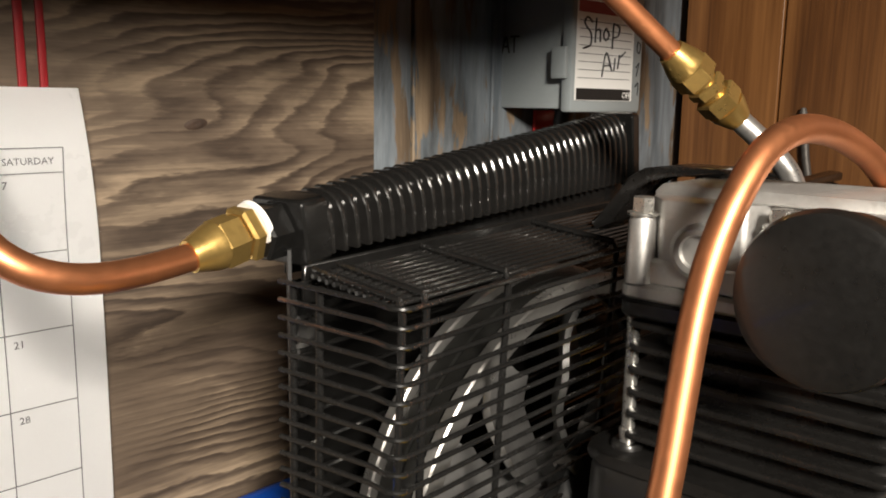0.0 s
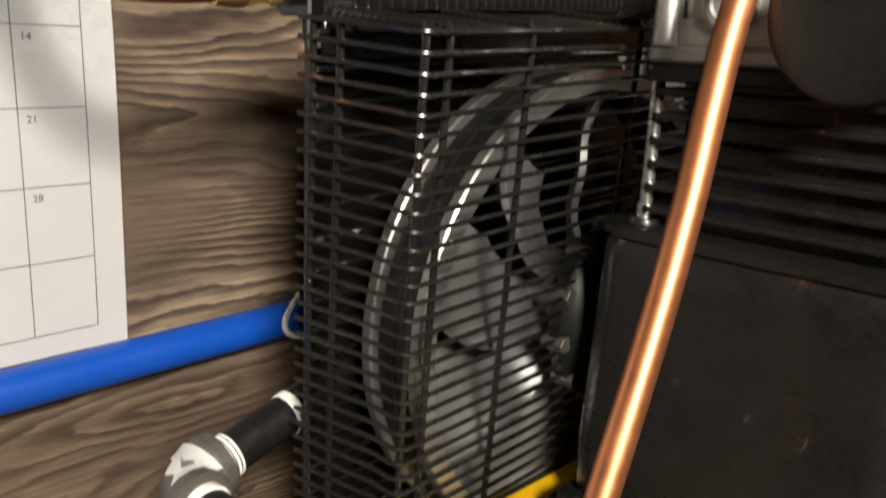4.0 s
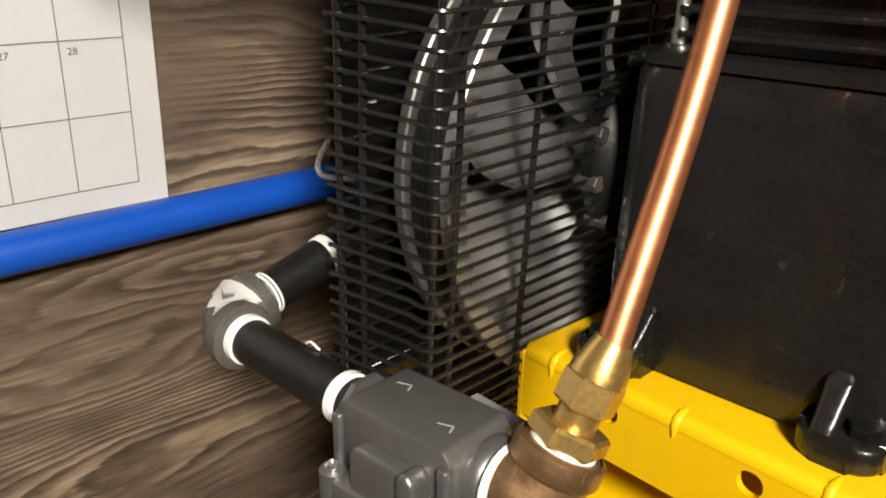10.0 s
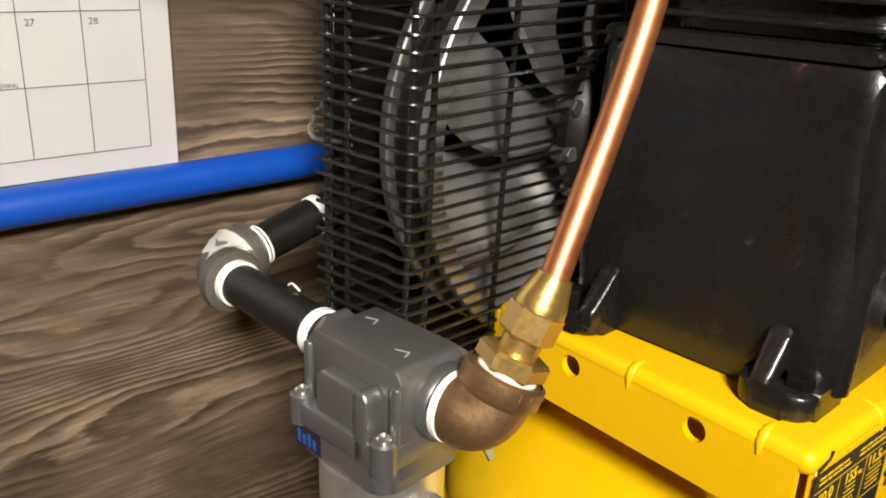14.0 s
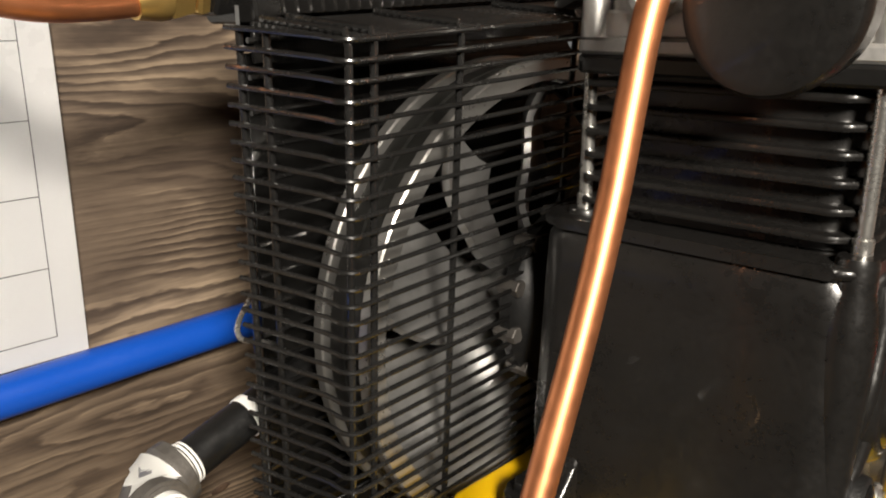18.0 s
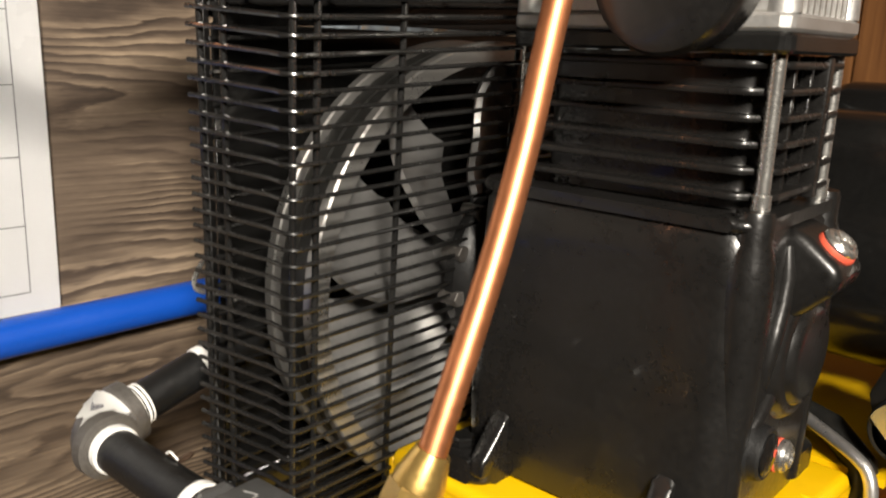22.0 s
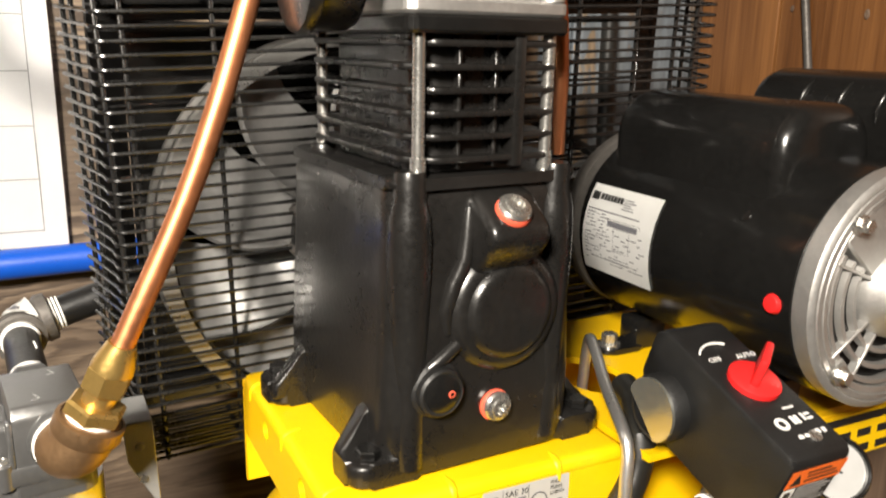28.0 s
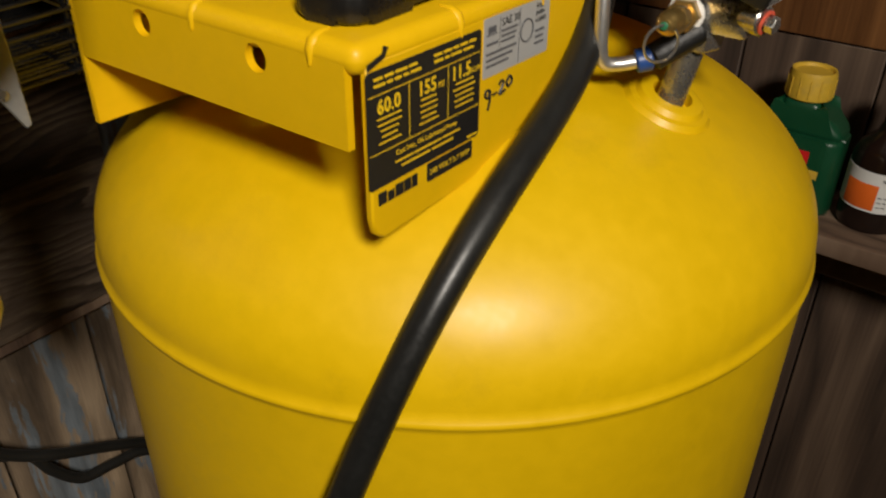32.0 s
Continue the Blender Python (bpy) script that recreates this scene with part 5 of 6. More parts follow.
# cooler outlet tube
ctube = thing("cooler_outlet_tube", (-0.272, 0.243, 1.61), "copper tube sweeping from the aftercooler up past the calendar", "copper tube")
sweep = bezier([(-0.2718, 0.243, 1.6253), (-0.2604, 0.1936, 1.6203), (-0.2362, 0.1399, 1.6197), (-0.3048, 0.1524, 1.6773)], 40)
up = smooth_line([sweep[-1], (-0.325, 0.150, 1.715), (-0.340, 0.150, 1.78), (-0.345, 0.150, 1.86), (-0.345, 0.150, 2.0)], 6)
part("tube", tube(B(), sweep + up[1:], CU, 18), COPPER, ctube)
fd = Vector((-0.0012, 0.0185, 0.0045)).normalized()
p0 = Vector((-0.2718, 0.2430, 1.6258))
part("flare_nut", flare_nut(B(), p0 + fd * 0.024, -fd, 0.0125, 0.027), BRASS, ctube, "brass flare nut")
bm = hexnut(B(), p0 + fd * 0.0245, p0 + fd * 0.0315, 0.0142)
part("adapter", bm, BRASS, ctube, "brass hex adapter")
part("thread_tape", lathe(B(), [(0.010, 0.0), (0.0138, 0.0004), (0.0145, 0.0028), (0.010, 0.0036)], p0 + fd * 0.0315, fd, 24), TAPE, ctube, "white thread tape")

# pump discharge: aluminium tube, brass union, copper
disch = thing("discharge_tube", (-0.155, 0.53, 1.62), "aluminium discharge tube joined to copper by a brass union", "tube")
q1, q2 = Vector((-0.161, 0.5370, 1.6885)), Vector((-0.1845, 0.492, 1.7275))
dd = (q2 - q1).normalized()
part("aluminium_tube", tube(B(), smooth_line([(-0.118, 0.500, 1.618), (-0.119, 0.520, 1.624), (-0.122, 0.540, 1.638), (-0.131, 0.548, 1.656), (-0.146, 0.545, 1.673), q1], 8), 0.0066, 18), ALUTUBE, disch, "bare aluminium tube")
bm = flare_nut(B(), q1 + dd * 0.022, -dd, 0.0128, 0.024)
flare_nut(bm, q1 + dd * 0.034, dd, 0.0128, 0.026)
hexnut(bm, q1 + dd * 0.0245, q1 + dd * 0.0315, 0.0112)
rod(bm, q1 + dd * 0.020, q1 + dd * 0.036, 0.0085, 20)
part("brass_union", bm, BRASS, disch, "brass flare union")
part("copper_tube", tube(B(), smooth_line([q1 + dd * 0.056, q1 + dd * 0.10, q1 + dd * 0.15, q1 + dd * 0.20 + Vector((-0.01, 0, 0.01))], 6), CU, 18), COPPER, disch, "copper tube")

# ---- black hose and cord ----
hose = bezier([(0.0058, 0.5651, 1.3532), (0.012, 0.5578, 1.2685), (0.0355, 0.4268, 1.294), (0.0347, 0.3687, 1.2472), (-0.0044, 0.3371, 1.0889)], 60)
hose = [hose[0] + Vector((-0.05, 0.025, 0.012)), hose[0] + Vector((-0.025, 0.014, 0.012))] + hose + smooth_line([hose[-1] + Vector((-0.004, -0.004, -0.05)), hose[-1] + Vector((-0.006, -0.005, -0.15)), hose[-1] + Vector((-0.004, -0.004, -0.5)), (0.02, 0.34, 0.03)], 6)
tagged(part("power_hose", tube(B(), hose, 0.0092, 20), RUBBER), "thick black rubber cable drooping over the yellow tank", "cable")
for pts in ([(-0.43, -0.05, 1.175), (-0.43, 0.06, 1.172), (-0.43, 0.14, 1.150), (-0.43, 0.183, 1.110), (-0.43, 0.203, 1.056), (-0.43, 0.217, 1.016), (-0.43, 0.239, 0.982), (-0.43, 0.257, 0.966), (-0.43, 0.293, 0.932), (-0.43, 0.331, 0.886), (-0.43, 0.370, 0.855), (-0.435, 0.42, 0.822), (-0.44, 0.47, 0.785), (-0.44, 0.53, 0.725), (-0.44, 0.60, 0.62), (-0.44, 0.64, 0.50)],
            [(-0.44, 0.0, 0.945), (-0.44, 0.10, 0.968), (-0.44, 0.155, 0.971), (-0.44, 0.208, 0.968), (-0.442, 0.248, 0.951), (-0.442, 0.284, 0.920), (-0.442, 0.322, 0.884), (-0.442, 0.352, 0.860), (-0.442, 0.367, 0.828), (-0.442, 0.392, 0.795), (-0.443, 0.428, 0.786), (-0.443, 0.47, 0.772), (-0.443, 0.53, 0.705), (-0.443, 0.58, 0.60), (-0.443, 0.60, 0.48)]):
    tagged(part("extension_cord", tube(B(), smooth_line(pts, 8), 0.0058, 14), RUBBER), "thin black rubber cord looping along the wall", "cable", "cords on the wall")

# ---- pressure switch group ----
sw = thing("pressure_switch", (0.045, 0.59, 1.33), "black pressure switch box with a red selector knob", "pressure switch")
SY0, SY1 = 0.5625, 0.6050
bm = prism(B(), [(0.0962, 1.3390), (0.1160, 1.3905), (0.1135, 1.3955), (0.0215, 1.4300), (0.0120, 1.4270), (0.0020, 1.4000), (0.0120, 1.3660)], "y", SY0, SY1, 0.003, 2)
cover = part("cover", bm, PLASTIC, sw)
slope = Vector((0.0920, 0, -0.0345)).normalized()
out = Vector((-slope.z, 0, slope.x))
# the sloping face: right is +y, up is back up the slope
TOPF = Matrix.Translation((0.0215, SY0, 1.4303)) @ Matrix(((0, -slope.x, out.x, 0), (1, 0, 0, 0), (0, -slope.z, out.z, 0), (0, 0, 0, 1)))
kp = TOPF @ Vector((0.0215, -0.0490, 0))
bm = lathe(B(), [(0, 0), (0.0145, 0), (0.0145, 0.003), (0.012, 0.0048), (0, 0.005)], kp, out, 36)
knob = part("selector_base", bm, RED, sw, "round red selector")
bm = box(B(), (-0.0024, -0.011, 0.004), (0.0024, 0.011, 0.022), 0.0018, 2)
bm.transform(Matrix.Translation(kp) @ TOPF.to_3x3().to_4x4() @ Matrix.Rotation(radians(-52), 4, "Z"))
part("selector_grip", bm, RED, knob)
arc = [TOPF @ Vector((0.0190 + 0.017 * math.sin(a), -0.0330 + 0.017 * math.cos(a), 0.0003)) for a in (radians(-50 + 10 * k) for k in range(9))]
part("scale_arc", tube(B(), arc, 0.0007, 6), WHITE, cover, "white arc with arrow ends")
lettering("AUTO", 0.0052, TOPF @ Matrix.Translation((0.0270, -0.0310, 0.0002)), WHITE, cover)
lettering("OFF", 0.0052, TOPF @ Matrix.Translation((0.0075, -0.0300, 0.0002)), WHITE, cover)
bm = B()
lathe(bm, [(0.0022, 0), (0.0042, 0), (0.0042, 0.0003), (0.0022, 0.0003)], TOPF @ Vector((0.0135, -0.0790, 0.0)), out, 20)
part("approval_mark", bm, WHITE, cover)
bars([(0.0255, -0.0995, 0.0022, 0.0055), (0.0284, -0.0995, 0.0022, 0.0055), (0.0335, -0.0985, 0.0016, 0.0050), (0.0360, -0.0985, 0.0040, 0.0016), (0.0360, -0.0955, 0.0040, 0.0016), (0.0200, -0.1085, 0.0034, 0.0022), (0.0245, -0.1085, 0.0050, 0.0022), (0.0330, -0.1080, 0.0030, 0.0030), (0.0375, -0.1080, 0.0026, 0.0030), (0.0270, -0.0890, 0.0080, 0.0012)], TOPF @ Matrix.Translation((-0.0045, 0.0185, 0.0002)), WHITE, cover, "approval_mark")
part("cover_screw", lathe(B(), [(0.0035, 0), (0.0035, 0.001), (0, 0.0018)], TOPF @ Vector((0.0255, -0.0905, 0)), out, 14), STEEL, cover)
lean = math.atan2(0.0198, 0.0515)
lb = Matrix.Translation((0.0962, SY0 + 0.0015, 1.3390)) @ Matrix.Rotation(lean, 4, "Y") @ FRONT @ Matrix.Translation((0, 0, 0.0003))
lb2 = lb @ Matrix.Translation((0, 0, 0.0002))
bars([(0, 0.0400, 0.0395, 0.0125)], lb, ORANGE, cover, "warning_label", "orange warning label")
bars([(0.0120 + 0.001 * (k % 2), 0.0428 + 0.0030 * k, 0.0245 - 0.004 * (k % 3), 0.0013) for k in range(3)], lb2, INK_AND_SHADE, cover)
part("warning_triangle", prism(B(), [(0.0025, 0.0420), (0.0100, 0.0420), (0.0062, 0.0498)], "z", 0.0, 0.0002), INK_AND_SHADE, cover).data.transform(lb2)
bars([(0.0005, 0.0275, 0.0088, 0.0115)], lb, WHITE, cover, "pictogram", "white pictogram of a hot surface")
bars([(0.0022, 0.0295, 0.0030, 0.0075), (0.0055, 0.0315, 0.0018, 0.0050)], lb2, INK_AND_SHADE, cover)
random.seed(31)
for z0, rows_, y0 in ((0.0292, 5, 0.0108), (0.0160, 5, 0.0010), (0.0025, 6, 0.0010)):
    for k in range(rows_):
        bars([(y0, z0 + 0.0022 * k, (0.0385 - y0) * random.uniform(0.72, 1.0), 0.0008)], lb, SILVERLABEL, cover)
bars([(0.0005, 0.0271, 0.0390, 0.0004), (0.0005, 0.0144, 0.0390, 0.0004)], lb, SILVERLABEL, cover, "ruled_line")
part("conduit_hub", lathe(B(), [(0.0, -0.004), (0.0195, -0.004), (0.0200, 0.000), (0.0200, 0.0100), (0.0185, 0.0125), (0.0165, 0.0125)], (0.0265, SY0 + 0.002, 1.3860), (0, -1, 0), 36), PLASTIC, sw)
disc = [(0.0265 + 0.0188 * math.cos(radians(a)), 1.3860 + 0.0188 * math.sin(radians(a))) for a in range(-76, 168, 8)]
part("hub_plate", prism(B(), disc, "y", SY0 - 0.0125, SY0 - 0.0105, 0.0005, 1), CLOUDY, sw, "pale shiny round hub plate cut off along one side")
mani = thing("switch_manifold", (0.05, 0.60, 1.27), "steel manifold under the switch with a safety valve and pull ring", "manifold")
nz = Vector((BX, BY, BZ - 0.004))
ntop = Vector((0.0560, 0.5900, 1.3200))
part("nipple", tube(B(), [nz, nz.lerp(ntop, 0.5), ntop], 0.0082, 24), STEEL, mani, "galvanised pipe nipple")
bm = box(B(), (0.040, 0.580, 1.318), (0.086, 0.604, 1.3385), 0.004)
hexnut(bm, (0.0545, 0.5905, 1.309), (0.0560, 0.5900, 1.32), 0.0150)
part("block", bm, STEEL, mani)
sd2 = Vector((0.14, -1.0, 0.10)).normalized()
sv = Vector((0.0520, 0.5820, 1.328)) + sd2 * 0.008
bm = hexnut(B(), sv, sv + sd2 * 0.009, 0.0092)
hexnut(bm, sv + sd2 * 0.015, sv + sd2 * 0.023, 0.0078)
lathe(bm, [(0, 0.009), (0.0060, 0.009), (0.0066, 0.012), (0.0066, 0.033), (0.005, 0.039), (0.003, 0.041), (0, 0.041)], sv, sd2, 24)
part("safety_valve", bm, BRASS, mani, "brass safety valve")
part("boss", rod(B(), sv - sd2 * 0.010, sv, 0.0085, 20), STEEL, mani)
part("thread_tape", lathe(B(), [(0.007, -0.004), (0.0100, -0.0035), (0.0102, 0.000), (0.008, 0.001)], sv, sd2, 20), TAPE, mani, "white thread tape")
rc = sv + sd2 * 0.042 + Vector((0.0, 0.0, -0.009))
part("pull_ring", tube(B(), [rc + 0.0095 * (Vector((0.6, 0.8, 0)).normalized() * math.sin(a) + Vector((0, 0, 1)) * math.cos(a)) for a in (2 * math.pi * k / 24 for k in range(25))], 0.0008, 6), STEEL, mani, "thin steel pull ring")
part("pull_tip", lathe(B(), [(0.002, 0), (0.0022, 0.002), (0, 0.003)], sv + sd2 * 0.040, sd2, 12), plain("green_dot", (0.02, 0.16, 0.07), 0.5), mani, "green valve tip")
part("outlet_plug", hexnut(B(), (0.0945, 0.583, 1.3295), (0.0995, 0.582, 1.3290), 0.0046), STEEL, mani, "steel hex plug with red sealant")
part("seal_ring", lathe(B(), [(0.005, 0), (0.0066, 0.0006), (0.0066, 0.0016), (0.005, 0.0020)], (0.0925, 0.5835, 1.3298), (1, -0.2, -0.2), 20), REDSEAL, mani, "red sealant ring")
part("port", rod(B(), (0.080, 0.588, 1.3300), (0.0930, 0.5835, 1.3300), 0.0080, 24, 0.001), STEEL, mani)
gauge = thing("pressure_gauge", (0.10, 0.63, 1.33), "small black pressure gauge with a white dial", "gauge")
gd = Vector((0.80, -0.40, 0.45)).normalized()
gc = Vector((0.080, 0.646, 1.3525))
part("case", lathe(B(), [(0, -0.016), (0.018, -0.016), (0.0198, -0.012), (0.0198, 0.002), (0.0182, 0.004), (0.0166, 0.003), (0.0166, 0.0), (0, 0.0)], gc, gd, 40), BLACK, gauge)
part("dial", lathe(B(), [(0, 0.0004), (0.0164, 0.0004), (0.0164, 0.0008), (0, 0.0008)], gc, gd, 40), SILVERLABEL, gauge, "white dial")
gm = Matrix.Translation(gc) @ gd.to_track_quat("Z", "Y").to_matrix().to_4x4()
bars([(-0.0006, -0.003, 0.0012, 0.016)], gm @ Matrix.Translation((0, 0, 0.0012)) @ Matrix.Rotation(radians(60), 4, "Z"), INK_AND_SHADE, gauge, "needle")
part("stem", rod(B(), (0.075, 0.607, 1.330), gc - gd * 0.012, 0.007, 16), BRASS, gauge)
# unloader tube
un = thing("unloader_tube", (-0.03, 0.575, 1.28), "thin bent aluminium unloader tube with a blue push fitting", "tube")
part("tube", tube(B(), smooth_line([(-0.105, 0.601, 1.336), (-0.101, 0.600, 1.366), (-0.094, 0.597, 1.381), (-0.075, 0.588, 1.3795), (-0.035, 0.567, 1.373), (0.004, 0.550, 1.365), (0.0155, 0.546, 1.355), (0.0190, 0.5435, 1.335), (0.0205, 0.5430, 1.312), (0.0225, 0.5455, 1.303), (0.028, 0.551, 1.3015), (0.038, 0.558, 1.304)], 6), 0.0040, 14), ALUTUBE, un)
bm = rod(B(), (0.036, 0.5565, 1.3035), (0.043, 0.5620, 1.3055), 0.0068, 20, 0.001)
part("release_collar", bm, BLUEPLASTIC, un, "blue release collar")
part("push_fitting", rod(B(), (0.043, 0.5620, 1.3055), (0.060, 0.582, 1.320), 0.0078, 20, 0.001), PLASTIC, un)

# ---- printed plates on the bracket ----
face = Matrix.Translation((PX1 + 0.0001, 0, 0)) @ FRONT
spec = thing("rating_label", (PX1 + 0.0002, 0.413, 1.285), "black rating label with yellow print on the bracket", "label")
bm = B()
prism(bm, rounded(0.3725, 0.4525, 1.2870, 1.3400, 0.002, 3), "x", PX1, PX1 + 0.0003)
part("black_panel", bm, INK_AND_SHADE, spec)
Y = plain("yellow_print", (0.82, 0.55, 0.01), 0.45, 0, 0.04, 40, 0)
f1 = Matrix.Translation((PX1 + 0.0005, 0, 0)) @ FRONT
random.seed(11)
fs = f1 @ Matrix.Translation((0.4525, 1.3135, 0)) @ Matrix.Diagonal((1.026, 1.06, 1, 1)) @ Matrix.Translation((-0.4525, -1.3135, 0))
rows = []
for z in (1.3345, 1.3318):
    for y0, y1 in ((0.379, 0.409), (0.4175, 0.448)):
        y = y0
        while y < y1 - 0.003:
            w = random.uniform(0.003, 0.008)
            rows.append((y, z, min(w, y1 - y), 0.0012))
            y += w + 0.0011
bars(rows, fs, Y, spec)
bars([(0.3755, 1.3285, 0.076, 0.0004), (0.3755, 1.3040, 0.076, 0.0004), (0.4005, 1.3045, 0.0004, 0.0238), (0.4275, 1.3045, 0.0004, 0.0238)], fs, Y, spec, "ruled_line")
lettering("60.0", 0.0086, fs @ Matrix.Translation((0.3805, 1.3205, 0)), Y, spec, bold=0.022)
lettering("155", 0.0086, fs @ Matrix.Translation((0.4065, 1.3205, 0)), Y, spec, bold=0.022)
lettering("PSI", 0.0036, fs @ Matrix.Translation((0.4205, 1.3205, 0)), Y, spec)
lettering("11.5", 0.0086, fs @ Matrix.Translation((0.4300, 1.3205, 0)), Y, spec, bold=0.022)
lettering("SCFM", 0.0034, fs @ Matrix.Translation((0.4445, 1.3205, 0)), Y, spec)
bars([(c - w / 2, 1.3180 - 0.0026 * k, w, 0.0007) for c in (0.388, 0.414, 0.440) for k in range(5) for w in [0.010 + 0.008 * random.random()]], fs, Y, spec)
lettering("Cast Iron, Oil Lubricated Pump", 0.0034, fs @ Matrix.Translation((0.413, 1.2995, 0)), Y, spec, align="CENTER")
bars([(0.391, 1.2962, 0.012, 0.0009), (0.404, 1.2962, 0.019, 0.0009), (0.424, 1.2962, 0.013, 0.0009), (0.395, 1.2934, 0.020, 0.0009), (0.416, 1.2934, 0.016, 0.0009), (0.443, 1.2898, 0.008, 0.0010)], fs, Y, spec)
brand = thing("brand_plate_print", (PX1 + 0.0002, 0.41, 1.275), "black maker's mark and power print on yellow bracket", "label")
bars([(0.3775, 1.2785, 0.0055, 0.0062), (0.3838, 1.2785, 0.0045, 0.005), (0.389, 1.2785, 0.0055, 0.0062), (0.3950, 1.2785, 0.0050, 0.0062), (0.4005, 1.2785, 0.0040, 0.0062)], f1, INK_AND_SHADE, brand, "maker_mark")
bm = B()
prism(bm, rounded(0.412, 0.4475, 1.2765, 1.2860, 0.001, 2), "x", PX1, PX1 + 0.0003)
part("black_panel", bm, INK_AND_SHADE, brand)
lettering("240 VOLT", 0.0040, f1 @ Matrix.Translation((0.4135, 1.2798, 0)), Y, brand)
lettering("3.7 RHP", 0.0040, f1 @ Matrix.Translation((0.4315, 1.2798, 0)), Y, brand)
oil = thing("oil_label", (PX1 + 0.0002, 0.485, 1.318), "silver-white oil instruction label with fine black print", "label")
part("label_sheet", prism(B(), rounded(0.4545, 0.5130, 1.3145, 1.3435, 0.0008, 2), "x", PX1, PX1 + 0.0003), SILVERLABEL, oil)
fo = f1 @ Matrix.Translation((0.4545, 1.3290, 0)) @ Matrix.Diagonal((1.08, 1.07, 1, 1)) @ Matrix.Translation((-0.4545, -1.3290, 0))
lettering("SAE 30", 0.0050, fo @ Matrix.Translation((0.4680, 1.3368, 0)), INK_AND_SHADE, oil)
for word, z in (("FULL", 1.3385), ("PLEIN", 1.3352), ("LLENO", 1.3319)):
    lettering(word, 0.0030, fo @ Matrix.Translation((0.4965, z, 0)), INK_AND_SHADE, oil, bold=0.01)
bars([(0.468, 1.3340 - 0.0024 * k, 0.013 - 0.001 * k, 0.0011) for k in range(3)] + [(0.4565, 1.3345, 0.008, 0.0006), (0.4575, 1.3355, 0.006, 0.003), (0.4565, 1.3300, 0.009, 0.0012)]
     + [(0.4565, 1.3255 - 0.0028 * k, 0.024 - 0.003 * k, 0.0012) for k in range(3)] + [(0.4965, 1.3272 - 0.0030 * k, 0.008 - 0.0008 * (k % 2), 0.0012) for k in range(3)] + [(0.4665, 1.3275, 0.0003, 0.0140), (0.4825, 1.3165, 0.0003, 0.0250)], fo, INK, oil)
part("round_mark", lathe(B(), [(0.0052, 0), (0.0061, 0), (0.0061, 0.0002), (0.0052, 0.0002)], (PX1 + 0.0004, 0.4920, 1.3300), (1, 0, 0), 28), INK, oil)
hand = thing("marker_date", (PX1 + 0.0002, 0.47, 1.302), "black marker writing reading 9-20 on the yellow bracket", "handwriting")
g = face @ Matrix.Translation((0.4565, 1.2990, 0.0004))
strokes([[(0.0045, 0.0085), (0.0015, 0.0090), (0.0005, 0.0065), (0.003, 0.0050), (0.0048, 0.0080), (0.0045, 0.003), (0.0032, -0.0015)], [(0.0072, 0.0052), (0.0108, 0.0056)],
         [(0.0125, 0.0090), (0.0148, 0.0108), (0.0165, 0.0090), (0.0130, 0.0040), (0.0182, 0.0050)], [(0.0215, 0.0112), (0.0192, 0.0085), (0.0210, 0.0058), (0.0238, 0.0080), (0.0228, 0.0108), (0.0212, 0.0112)]], 0.0013, g, INK_AND_SHADE, hand)
part("corner_slot", prism(B(), [(0.374, 1.3405), (0.3845, 1.3440), (0.3870, 1.3480), (0.3840, 1.3490), (0.3830, 1.3460), (0.3740, 1.3435)], "x", PX1, PX1 + 0.0004), INK_AND_SHADE, bracket, "dark bend relief slot")

# ---- calendar ----
cal = thing("wall_calendar", (-0.44, 0.13, 1.40), "white month calendar page hanging on the plywood", "calendar")


def page_x(z):
    k = max(0.0, (z - 1.60) / 0.10)
    return -0.4395 + 0.004 * math.sin((z - 1.40) * 9) + 0.010 * k * k


bm = B()
rows = []
for i in range(25):
    z = 1.403 + (1.700 - 1.403) * i / 24
    rows.append([bm.verts.new((page_x(z) + 0.0015 * math.sin(y * 20), y - (0.0100 * max(0, (z - 1.60) / 0.10) ** 2 if j == 12 else 0), z)) for j, y in ((j, -0.032 + 0.300 * j / 12) for j in range(13))])
for a, b in zip(rows, rows[1:]):
    for j in range(12):
        bm.faces.new((a[j], a[j + 1], b[j + 1], b[j]))
bmesh.ops.solidify(bm, geom=bm.faces[:], thickness=-0.0003)
page = part("page", bm, PAPER, cal)
CW, CH, GR = 0.0388, 0.0467, 0.2488


def ruled(y0, z0, y1, z1):
    n = max(1, int(abs(z1 - z0) / 0.01) + int(abs(y1 - y0) / 0.01))
    pts = [(page_x(z) + 0.0015 * math.sin(y * 20) + 0.0005, y, z) for y, z in ((y0 + (y1 - y0) * k / n, z0 + (z1 - z0) * k / n) for k in range(n + 1))]
    part("ruled_line", tube(B(), pts, 0.00033, 4), INK, page)


